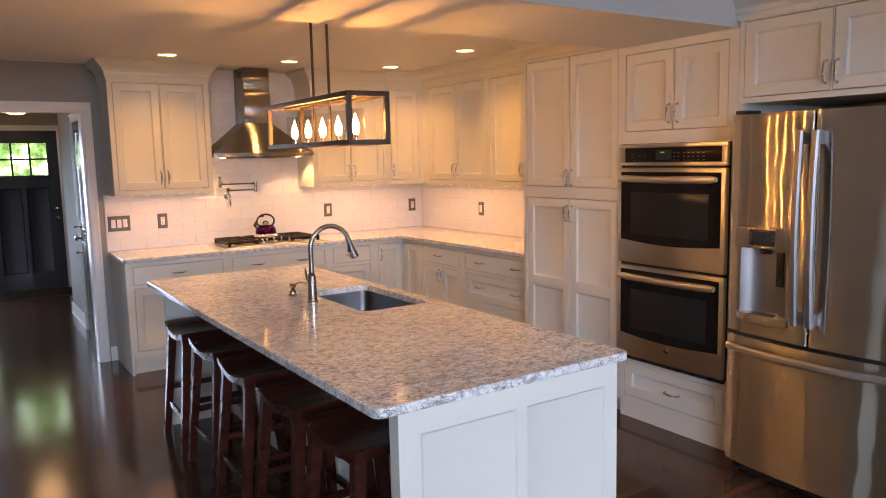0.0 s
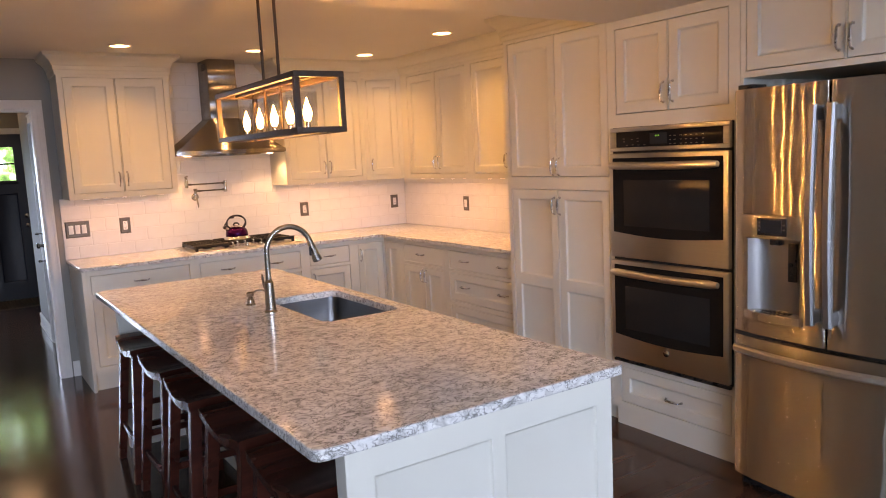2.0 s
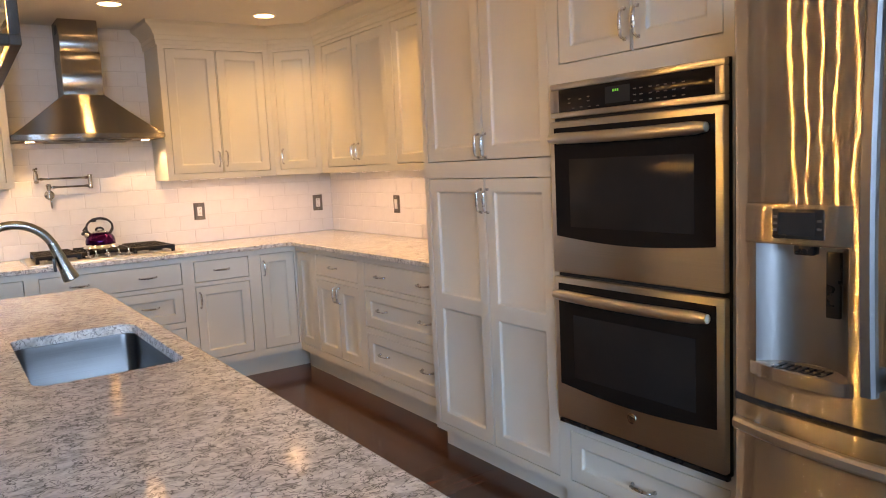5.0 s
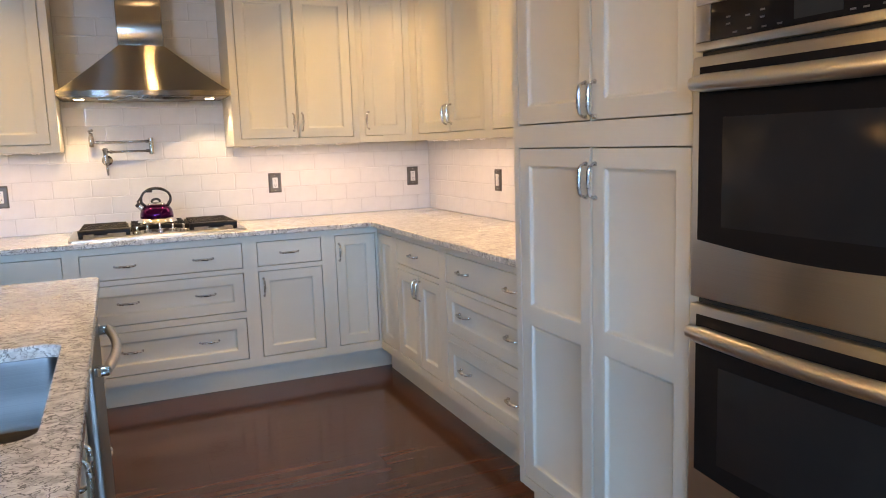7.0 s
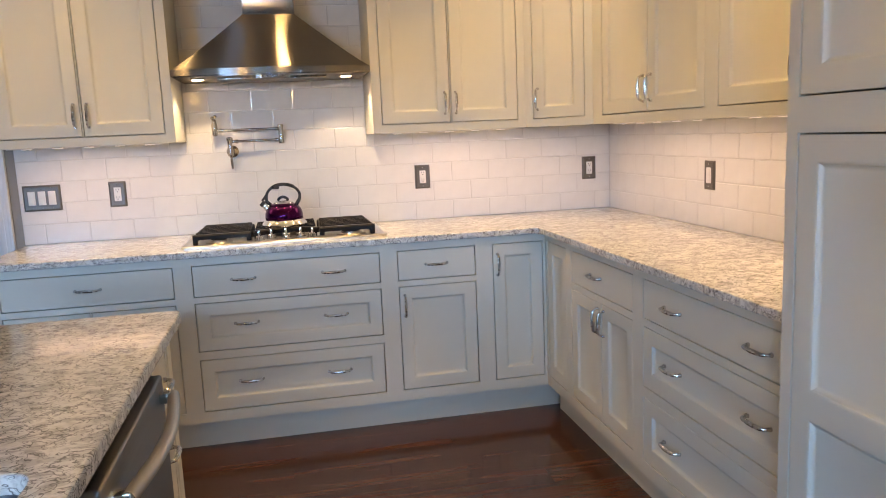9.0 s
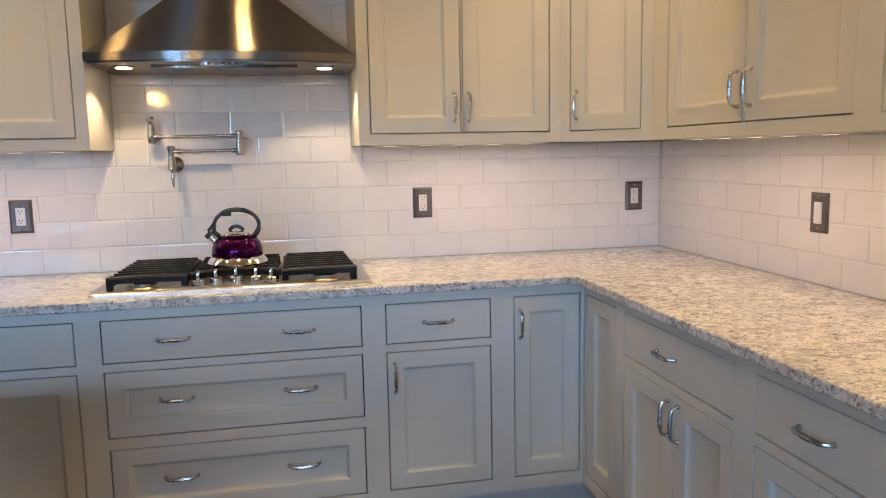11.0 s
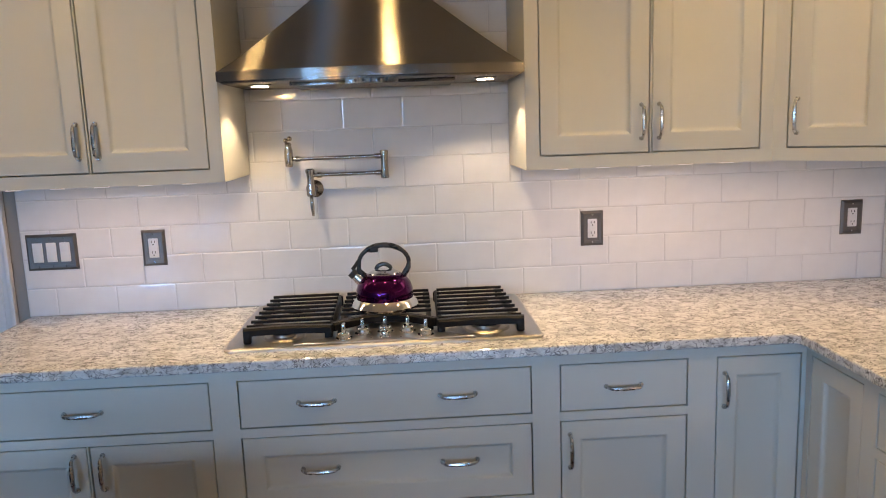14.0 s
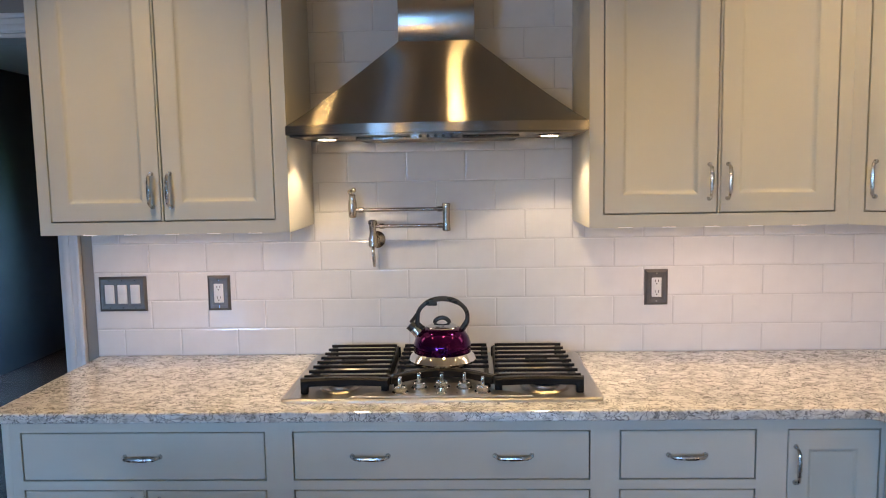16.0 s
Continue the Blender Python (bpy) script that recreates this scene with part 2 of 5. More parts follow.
BLACKIRON = plain("black cast iron", (0.007, 0.006, 0.006), 0.40, 0.0, 0.2, 30.0, 0.2, 500.0)
BLACKIRON.node_tree.nodes["Principled BSDF"].inputs["Specular IOR Level"].default_value = 0.2
BLACKPLASTIC = plain("black plastic", (0.015, 0.015, 0.016), 0.28, 0.0, 0.1, 20.0)
DARKGAP = plain("dark interior", (0.02, 0.018, 0.016), 0.8)
PLUM = plain("plum enamel", (0.06, 0.003, 0.052), 0.06, 0.85, 0.05, 10.0)
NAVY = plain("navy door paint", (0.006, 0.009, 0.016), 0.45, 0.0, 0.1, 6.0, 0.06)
GREYDOOR = plain("grey door paint", (0.24, 0.225, 0.20), 0.16, 0.0, 0.05, 5.0)
MATFIBRE = plain("coir mat", (0.07, 0.06, 0.05), 0.95, 0.0, 0.3, 60.0, 0.8, 400.0)
WHITEPLASTIC = plain("white plastic", (0.78, 0.77, 0.74), 0.3, 0.0, 0.02)
DISPLAYGREY = plain("grey display", (0.032, 0.034, 0.036), 0.15)
LEGEND = plain("printed legend", (0.09, 0.09, 0.09), 0.5)
DIGIT = glow("green clock digits", (0.1, 1.0, 0.15), 0.13)
CLEAR = glass("clear glass")
CHIMNEYGLASS = thin_glass("clear lamp glass")
BULBGLOW = glow("lit candle bulb", (1.0, 0.69, 0.33), BULB)
LENSGLOW = glow("lit downlight lens", (1.0, 0.80, 0.55), 14.0)
LEDGLOW = glow("lit led", (1.0, 0.88, 0.78), 22.0)
HALLGLOW = glow("lit opal glass", (1.0, 0.92, 0.82), 7.0)
GARDENVIEW = foliage_backdrop()


# ---- mesh helpers ----
def bx(bm, x0, x1, y0, y1, z0, z1, bevel=0.0, seg=2):
    vs = [bm.verts.new((x, y, z)) for x in (x0, x1) for y in (y0, y1) for z in (z0, z1)]
    fs = [bm.faces.new([vs[i] for i in q]) for q in ((0, 1, 3, 2), (4, 6, 7, 5), (0, 4, 5, 1), (2, 3, 7, 6), (0, 2, 6, 4), (1, 5, 7, 3))]
    if bevel:
        es = list({e for f in fs for e in f.edges})
        bmesh.ops.bevel(bm, geom=es, offset=bevel, segments=seg, affect="EDGES", profile=0.5)
    return vs


def box(x0, x1, y0, y1, z0, z1, bevel=0.0, seg=2):
    bm = bmesh.new()
    bx(bm, x0, x1, y0, y1, z0, z1, bevel, seg)
    return bm


def rings(bm, loops, close=True, cap=True):
    """Skin a row of vertex loops of equal length."""
    made = [[bm.verts.new(p) for p in lp] for lp in loops]
    n = len(made[0])
    for a, b in zip(made, made[1:]):
        for i in range(n if close else n - 1):
            j = (i + 1) % n
            bm.faces.new((a[i], a[j], b[j], b[i]))
    if cap:
        bm.faces.new(made[0][::-1])
        bm.faces.new(made[-1])
    return made


def lathe(bm, profile, at=(0, 0, 0), seg=24, cap=True):
    loops = [[(at[0] + r * math.cos(2 * math.pi * k / seg), at[1] + r * math.sin(2 * math.pi * k / seg), at[2] + z) for k in range(seg)] for r, z in profile]
    rings(bm, loops, True, cap)


def tube(bm, pts, radii, seg=12, cap=True):
    """A round bar along points; radii one number or one a point."""
    pts = [Vector(p) for p in pts]
    if not isinstance(radii, (list, tuple)):
        radii = [radii] * len(pts)
    side, loops = None, []
    for i, p in enumerate(pts):
        d = (pts[min(i + 1, len(pts) - 1)] - pts[max(i - 1, 0)]).normalized()
        if side is None:
            side = d.orthogonal().normalized()
        side = (side - d * side.dot(d)).normalized()
        up = d.cross(side)
        loops.append([p + radii[i] * (side * math.cos(2 * math.pi * k / seg) + up * math.sin(2 * math.pi * k / seg)) for k in range(seg)])
    rings(bm, loops, True, cap)


def arc(c, r, a0, a1, n, plane="xz"):
    out = []
    for k in range(n + 1):
        a = radians(a0 + (a1 - a0) * k / n)
        u, w = r * math.cos(a), r * math.sin(a)
        out.append({"xz": (c[0] + u, c[1], c[2] + w), "yz": (c[0], c[1] + u, c[2] + w), "xy": (c[0] + u, c[1] + w, c[2])}[plane])
    return out


def rrect(x0, x1, y0, y1, r, n=5):
    pts = []
    for cx, cy, a in ((x1 - r, y1 - r, 0), (x0 + r, y1 - r, 90), (x0 + r, y0 + r, 180), (x1 - r, y0 + r, 270)):
        for k in range(n + 1):
            t = radians(a + 90 * k / n)
            pts.append((cx + r * math.cos(t), cy + r * math.sin(t)))
    return pts


def finish(bm, smooth=35):
    bmesh.ops.recalc_face_normals(bm, faces=bm.faces)
    if smooth:
        for f in bm.faces:
            f.smooth = True
        for e in bm.edges:
            e.smooth = len(e.link_faces) == 2 and e.calc_face_angle(9) < radians(smooth)


def mesh_of(name, bm, mat, smooth=35):
    finish(bm, smooth)
    me = bpy.data.meshes.new(name)
    bm.to_mesh(me)
    bm.free()
    me.materials.append(mat)
    return me


def part(name, bm, mat, parent, label="", at=(0, 0, 0), smooth=35, turn=0):
    me = bm if isinstance(bm, bpy.types.Mesh) else mesh_of(name, bm, mat, smooth)
    ob = new(name, me)
    ob.parent = parent
    ob.matrix_basis = pose(*at, 0, 0, turn)
    return tagged(ob, label) if label else ob


def thing(name, label, category, m=None, group="", kind=""):
    ob = new(name)
    ob.empty_display_size = 0.05
    ob.matrix_basis = m or Matrix()
    return tagged(ob, label, category, group, kind)


def solid(name, bm, mat, label, category, m=None, group="", kind="", smooth=35):
    ob = new(name, mesh_of(name, bm, mat, smooth))
    ob.matrix_basis = m or Matrix()
    return tagged(ob, label, category, group, kind)


def structure(name, bm, mat, label, category, smooth=0):
    return solid(name, bm, mat, label, category, None, "", "structure", smooth)


# ---- walls, floor, ceiling ----
HIGH = 4.0
OPEN_L, OPEN_R, OPEN_H = 0.72, 1.875, 2.054     # doorway to the hall
bm = bmesh.new()
bx(bm, LEFT, OPEN_L, BACK, BACK + 0.12, 0, CEIL)
bx(bm, OPEN_R, RIGHT + 0.12, BACK, BACK + 0.12, 0, CEIL)
bx(bm, OPEN_L, OPEN_R, BACK, BACK + 0.12, OPEN_H, CEIL)
wall_north = structure("wall_north", bm, WALLPAINT, "taupe painted kitchen wall with a doorway to the hall", "wall")
wall_east = structure("wall_east", box(RIGHT, RIGHT + 0.12, SOUTH, BACK, 0, HIGH), WALLPAINT, "taupe painted wall behind the tall units", "wall")
WIN_S, WIN_W = (0.45, 4.75, 2.9, 3.9), (-5.0, -2.2, 2.9, 3.9)
# added opening for the corner fill, placed clear of the tile reflections
WIN_C = (-2.25, -0.45, 1.45, 2.45)
bm = bmesh.new()
bx(bm, LEFT, WIN_C[0], SOUTH - 0.15, SOUTH, 0, HIGH)
bx(bm, WIN_C[1], WIN_S[0], SOUTH - 0.15, SOUTH, 0, HIGH)
bx(bm, WIN_C[0], WIN_C[1], SOUTH - 0.15, SOUTH, 0, WIN_C[2])
bx(bm, WIN_C[0], WIN_C[1], SOUTH - 0.15, SOUTH, WIN_C[3], HIGH)
bx(bm, WIN_S[1], RIGHT, SOUTH - 0.15, SOUTH, 0, HIGH)
bx(bm, WIN_S[0], WIN_S[1], SOUTH - 0.15, SOUTH, 0, WIN_S[2])
bx(bm, WIN_S[0], WIN_S[1], SOUTH - 0.15, SOUTH, WIN_S[3], HIGH)
structure("wall_south", bm, WALLPAINT, "taupe painted wall with a wide high window and an added corner opening", "wall")
bm = bmesh.new()
bx(bm, LEFT - 0.15, LEFT, SOUTH, WIN_W[0], 0, HIGH)
bx(bm, LEFT - 0.15, LEFT, WIN_W[1], BACK, 0, HIGH)
bx(bm, LEFT - 0.15, LEFT, WIN_W[0], WIN_W[1], 0, WIN_W[2])
bx(bm, LEFT - 0.15, LEFT, WIN_W[0], WIN_W[1], WIN_W[3], HIGH)
structure("wall_west", bm, WALLPAINT, "taupe painted wall with a window", "wall")
structure("ceiling", box(LEFT, RIGHT, 0.5, BACK, CEIL, CEIL + 0.1), CEILPAINT, "flat white painted ceiling", "ceiling")
structure("ceiling_high", box(LEFT, RIGHT, SOUTH, 0.62, HIGH, HIGH + 0.1), CEILPAINT, "high white painted ceiling of the living space", "ceiling")
structure("wall_step", box(LEFT, RIGHT, 0.5, 0.62, CEIL + 0.1, HIGH), WALLPAINT, "taupe painted wall over the lower ceiling", "wall")
structure("ceiling_beam", box(LEFT, TALL_X + 0.6, 3.762, 4.572, 2.243, CEIL - 0.001, 0.004), CEILPAINT, "dropped white painted beam across the ceiling", "beam")
structure("floor", box(LEFT, RIGHT, SOUTH, 12.6, -0.12, -0.012), DARKGAP, "subfloor under dark stained oak boards", "floor")


def window(name, m, w, h, cols, rows, label):
    """A window in its opening: frame round the edge and bars between panes; x across, y out."""
    root = tagged(new(name), label, "window", "", "structure")
    root.matrix_basis = m
    bm = bmesh.new()
    for a in (0, w - 0.05):
        bx(bm, a, a + 0.05, 0.02, 0.10, 0, h, 0.003)
    for a in (0, h - 0.05):
        bx(bm, 0.05, w - 0.05, 0.02, 0.10, a, a + 0.05, 0.003)
    part("window_frame", bm, TRIMWHITE, root)
    cw, rh = (w - 0.1) / cols, (h - 0.1) / rows
    for i in range(1, cols):
        part("mullion", box(0.05 + i * cw - 0.02, 0.05 + i * cw + 0.02, 0.03, 0.08, 0.05, h - 0.05, 0.003), TRIMWHITE, root)
    for i in range(cols):
        p = part("pane", box(0.05 + i * cw + 0.02, 0.05 + (i + 1) * cw - 0.02, 0.05, 0.056, 0.05, h - 0.05), CLEAR, root)
        p.visible_shadow = False
    return root


window("window_1", pose(WIN_S[1], SOUTH, WIN_S[2], 0, 0, 180), WIN_S[1] - WIN_S[0], WIN_S[3] - WIN_S[2], 3, 1, "wide white framed window to the garden")
window("window_2", pose(LEFT, WIN_W[0], WIN_W[2], 0, 0, 90), WIN_W[1] - WIN_W[0], WIN_W[3] - WIN_W[2], 4, 1, "white framed side window")

# unseen window, added round the corner fill
window("window_4", pose(WIN_C[1], SOUTH, WIN_C[2], 0, 0, 180), WIN_C[1] - WIN_C[0], WIN_C[3] - WIN_C[2], 2, 1, "added white framed corner window, out of view, that holds the fill light")


# hall behind the doorway
HALL_L = -0.4
structure("wall_hall_east", box(HALL_R, RECESS_X + 0.12, BACK + 0.12, RECESS_Y, 0, CEIL), WALLPAINT, "taupe painted hall wall with an outside corner", "wall")
structure("wall_hall_recess", box(RECESS_X, RECESS_X + 0.12, RECESS_Y, HALL_END, 0, CEIL), WALLPAINT, "taupe painted wall beside the front door", "wall")
# the west wall takes the same near-black navy as the front door
structure("wall_hall_west", box(HALL_L - 0.12, HALL_L, BACK + 0.12, HALL_END, 0, CEIL), NAVY, "near-black navy hall wall", "wall")
structure("ceiling_hall", box(HALL_L, RECESS_X, BACK, HALL_END, CEIL, CEIL + 0.1), CEILPAINT, "white painted hall ceiling", "ceiling")
FD = (1.385, 2.295, 2.075)
FD0, FD1, FDH = FD[0] - 0.09, FD[1] - 0.09, FD[2]
bm = bmesh.new()
bx(bm, HALL_L, 0.45, HALL_END, HALL_END + 0.15, 0, CEIL)
bx(bm, 1.0, FD0, HALL_END, HALL_END + 0.15, 0, CEIL)
bx(bm, 0.45, 1.0, HALL_END, HALL_END + 0.15, 0, 0.2)
bx(bm, 0.45, 1.0, HALL_END, HALL_END + 0.15, 2.0, CEIL)
bx(bm, FD1, RECESS_X + 0.12, HALL_END, HALL_END + 0.15, 0, CEIL)
bx(bm, FD0, FD1, HALL_END, HALL_END + 0.15, FDH, CEIL)
structure("wall_hall_end", bm, WALLPAINT, "taupe painted wall round the front door", "wall")
window("window_3", pose(0.45, HALL_END, 0.2), 0.55, 1.8, 1, 1, "narrow white framed sidelight by the front door")


def casing(name, m, w, h, cw, label):
    """Door casing round an opening: two legs and a head, in three steps of profile; x across, front to -y."""
    root = tagged(new(name), label, "door trim", "", "structure")
    root.matrix_basis = m
    for nm, a in (("leg", (-cw, 0, 0, h)), ("leg", (w, w + cw, 0, h)), ("head", (-cw, w + cw, h, h + cw))):
        bm = bmesh.new()
        x0, x1, z0, z1 = a
        bx(bm, x0, x1, -0.014, 0, z0, z1, 0.003)
        if nm == "leg":
            o = (x0, x0 + 0.018) if x0 < 0 else (x1 - 0.018, x1)
            i = (x1 - 0.03, x1 - 0.006) if x0 < 0 else (x0 + 0.006, x0 + 0.03)
            bx(bm, o[0], o[1], -0.022, -0.013, z0, z1, 0.003)
            bx(bm, i[0], i[1], -0.018, -0.013, z0, z1, 0.002)
        else:
            bx(bm, x0, x1, -0.022, -0.013, z1 - 0.018, z1, 0.003)
            bx(bm, x0 + cw, x1 - cw, -0.018, -0.013, z0 + 0.006, z0 + 0.03, 0.002)
        part(nm, bm, TRIMWHITE, root)
    return root


casing("trim_doorway", pose(OPEN_L, BACK, 0), OPEN_R - OPEN_L, OPEN_H, 0.066, "white painted casing round the hall doorway")
bm = bmesh.new()
bx(bm, OPEN_R - 0.015, OPEN_R, BACK - 0.004, BACK + 0.13, 0, OPEN_H, 0.002)
bx(bm, OPEN_L, OPEN_L + 0.015, BACK - 0.004, BACK + 0.13, 0, OPEN_H, 0.002)
bx(bm, OPEN_L + 0.015, OPEN_R - 0.015, BACK - 0.004, BACK + 0.13, OPEN_H - 0.015, OPEN_H, 0.002)
structure("trim_jamb", bm, TRIMWHITE, "white painted door jamb", "door trim")
casing("trim_front_door", pose(FD0, HALL_END, 0), FD1 - FD0 - 0.02, FDH, 0.07, "white painted casing round the front door")
bm = bmesh.new()
for y0, y1 in ((BACK + 0.12, 8.445), (9.425, RECESS_Y)):
    bx(bm, HALL_R - 0.014, HALL_R, y0, y1, 0, 0.13, 0.003)
    bx(bm, HALL_R - 0.022, HALL_R, y0, y1, 0, 0.02, 0.004)
    bx(bm, HALL_R - 0.018, HALL_R, y0, y1, 0.105, 0.12, 0.004)
structure("baseboard_hall", bm, TRIMWHITE, "white baseboard along the hall wall", "baseboard")
structure("baseboard_kitchen", box(OPEN_R + 0.076, 2.0, BACK - 0.014, BACK, 0, 0.12, 0.003), TRIMWHITE, "short white baseboard beside the units", "baseboard")


def panel_leaf(bm, w, h, t, wins, step=0.019, depth=0.013, front=0.0):
    """A slab with sunk panels in its front (towards -y); wins: (x0, x1, z0, z1)."""
    xs = sorted({0, w, *[a for q in wins for a in q[:2]]})
    zs = sorted({0, h, *[a for q in wins for a in q[2:]]})
    e = 0.0016
    px = {x: (e if x == 0 else w - e if x == w else x) for x in xs}
    pz = {z: (e if z == 0 else h - e if z == h else z) for z in zs}
    grid = {(x, z): bm.verts.new((px[x], front, pz[z])) for x in xs for z in zs}
    for a, b in zip(xs, xs[1:]):
        for c, d in zip(zs, zs[1:]):
            if not any(q[0] <= a and b <= q[1] and q[2] <= c and d <= q[3] for q in wins):
                bm.faces.new((grid[a, c], grid[b, c], grid[b, d], grid[a, d]))
    for x0, x1, z0, z1 in wins:
        prof = ((0.0, 0.0), (step * 0.35, depth * 0.25), (step * 0.45, depth * 0.55), (step, depth))
        loops = [[(x0 + i, front + dd, z0 + i), (x1 - i, front + dd, z0 + i), (x1 - i, front + dd, z1 - i), (x0 + i, front + dd, z1 - i)] for i, dd in prof]
        rings(bm, loops, True, False)
        i = step
        bm.faces.new([bm.verts.new(p) for p in loops[-1]])
    rim = [(e, front, e), (w - e, front, e), (w - e, front, h - e), (e, front, h - e)]
    out = [(0, front + e, 0), (w, front + e, 0), (w, front + e, h), (0, front + e, h)]
    bak = [(0, front + t, 0), (w, front + t, 0), (w, front + t, h), (0, front + t, h)]
    made = rings(bm, [rim, out, bak], True, False)
    bm.faces.new(made[-1])
    bmesh.ops.remove_doubles(bm, verts=bm.verts, dist=1e-5)


# front door with six lights
fd = tagged(new("door_1"), "navy painted front door with six small window lights", "door", "", "structure")
fd.matrix_basis = pose(FD0 + 0.01, HALL_END + 0.03, 0.002)
W, H = FD1 - FD0 - 0.02, FDH - 0.004
bm = bmesh.new()
gx0, gx1, gz0, gz1 = 0.15, W - 0.135, 1.50, 1.915
bx(bm, 0, gx0, 0, 0.045, 0, H)
bx(bm, gx1, W, 0, 0.045, 0, H)
bx(bm, gx0, gx1, 0, 0.045, gz1, H)
low = bmesh.new()
panel_leaf(low, gx1 - gx0, gz0, 0.045, [(0.0, 0.285, 0.22, 1.34), (0.33, gx1 - gx0, 0.22, 1.34)], 0.02, 0.012)
bmesh.ops.translate(low, verts=low.verts, vec=(gx0, 0, 0))
part("leaf", bm, NAVY, fd, smooth=0)
part("lower_panel", low, NAVY, fd)
cwid = (gx1 - gx0 - 2 * 0.022) / 3
for i in range(3):
    for j in range(2):
        x0 = gx0 + i * (cwid + 0.022)
        hh = (gz1 - gz0 - 0.022) / 2
        z0 = gz0 + j * (hh + 0.022)
        p = part("pane", box(x0, x0 + cwid, 0.02, 0.025, z0, z0 + hh), CLEAR, fd)
        p.visible_shadow = False
for i in (1, 2):
    part("muntin", box(gx0 + i * (cwid + 0.022) - 0.022, gx0 + i * (cwid + 0.022), 0.004, 0.042, gz0, gz1, 0.003), NAVY, fd)
part("muntin", box(gx0, gx1, 0.006, 0.040, (gz0 + gz1) / 2 - 0.011, (gz0 + gz1) / 2 + 0.011, 0.003), NAVY, fd)
part("ledge", box(gx0 - 0.02, gx1 + 0.02, -0.012, 0.0, gz0 - 0.045, gz0 - 0.015, 0.004), NAVY, fd)
for z in (1.05, 0.93):
    bm = bmesh.new()
    lathe(bm, [(0.026, 0), (0.026, 0.008), (0.012, 0.012), (0.012, 0.03), (0.024, 0.036), (0.026, 0.05), (0.014, 0.058)], seg=16)
    bmesh.ops.rotate(bm, verts=bm.verts, matrix=Matrix.Rotation(radians(90), 3, "X"))
    part("door_knob" if z < 1 else "deadbolt", bm, NICKEL, fd, "satin nickel door hardware", (W - 0.065, 0, z))
backdrop = structure("backdrop_garden", box(-4, 7, 19.0, 19.05, -0.5, 6.0), GARDENVIEW, "bright green garden seen through the door lights", "garden")
area("daylight_hall", look((0.725, HALL_END - 0.01, 1.1), (0.6, 9.6, 0.0)), 0.5, 1.7, HALL, DAY, 95)

# closet door in the hall wall
cd = tagged(new("door_2"), "grey painted panelled hall door, shut", "door", "", "structure")
cd.matrix_basis = pose(HALL_R - 0.006, 9.345, 0.005, 0, 0, -90)
bm = bmesh.new()
panel_leaf(bm, 0.82, 2.02, 0.006, [(0.12, 0.38, 0.25, 0.85), (0.44, 0.70, 0.25, 0.85), (0.12, 0.38, 1.0, 1.6), (0.44, 0.70, 1.0, 1.6), (0.12, 0.38, 1.72, 1.92), (0.44, 0.70, 1.72, 1.92)], 0.02, 0.004)
part("leaf", bm, GREYDOOR, cd)
for z in (1.03, 0.92, 0.78):
    bm = bmesh.new()
    r = 0.027 if z == 0.92 else 0.012
    lathe(bm, [(r, 0), (r, 0.006), (r * 0.5, 0.01), (r * 0.5, 0.035), (r, 0.04), (r, 0.055), (r * 0.5, 0.062)], seg=14)
    bmesh.ops.rotate(bm, verts=bm.verts, matrix=Matrix.Rotation(radians(90), 3, "X"))
    part("door_knob", bm, NICKEL, cd, "", (0.055, 0, z))
casing("trim_hall_door", pose(HALL_R, 9.345, 0, 0, 0, -90), 0.82, 2.03, 0.075, "white painted casing round the hall door")

# mat and ceiling lamp in the hall
mat_root = thing("door_mat", "dark ribbed coir mat inside the front door", "mat", pose(1.08, 11.68, 0.0))
part("backing", box(0, 1.13, 0, 0.62, 0, 0.008, 0.002), MATFIBRE, mat_root)
rib = mesh_of("rib", box(0, 0.022, 0.01, 0.61, 0.008, 0.018, 0.004), MATFIBRE)
for i in range(28):
    part("rib", rib, None, mat_root, "", (0.01 + i * 0.04, 0, 0))
hl = thing("ceiling_lamp", "flush hall ceiling lamp with lit opal glass bowl", "lamp", pose(1.66, 11.2, CEIL))
bm = bmesh.new()
lathe(bm, [(0.15, 0), (0.15, -0.05), (0.06, -0.09)], seg=28)
part("canopy", bm, NICKEL, hl)
bm = bmesh.new()
lathe(bm, [(0.165, -0.10), (0.17, -0.13), (0.15, -0.17), (0.08, -0.205), (0.015, -0.215)], seg=28)
part("bowl", bm, HALLGLOW, hl, "lit opal glass bowl")
bm = bmesh.new()
lathe(bm, [(0.05, -0.085), (0.05, -0.10)], seg=16)
part("stem", bm, NICKEL, hl)


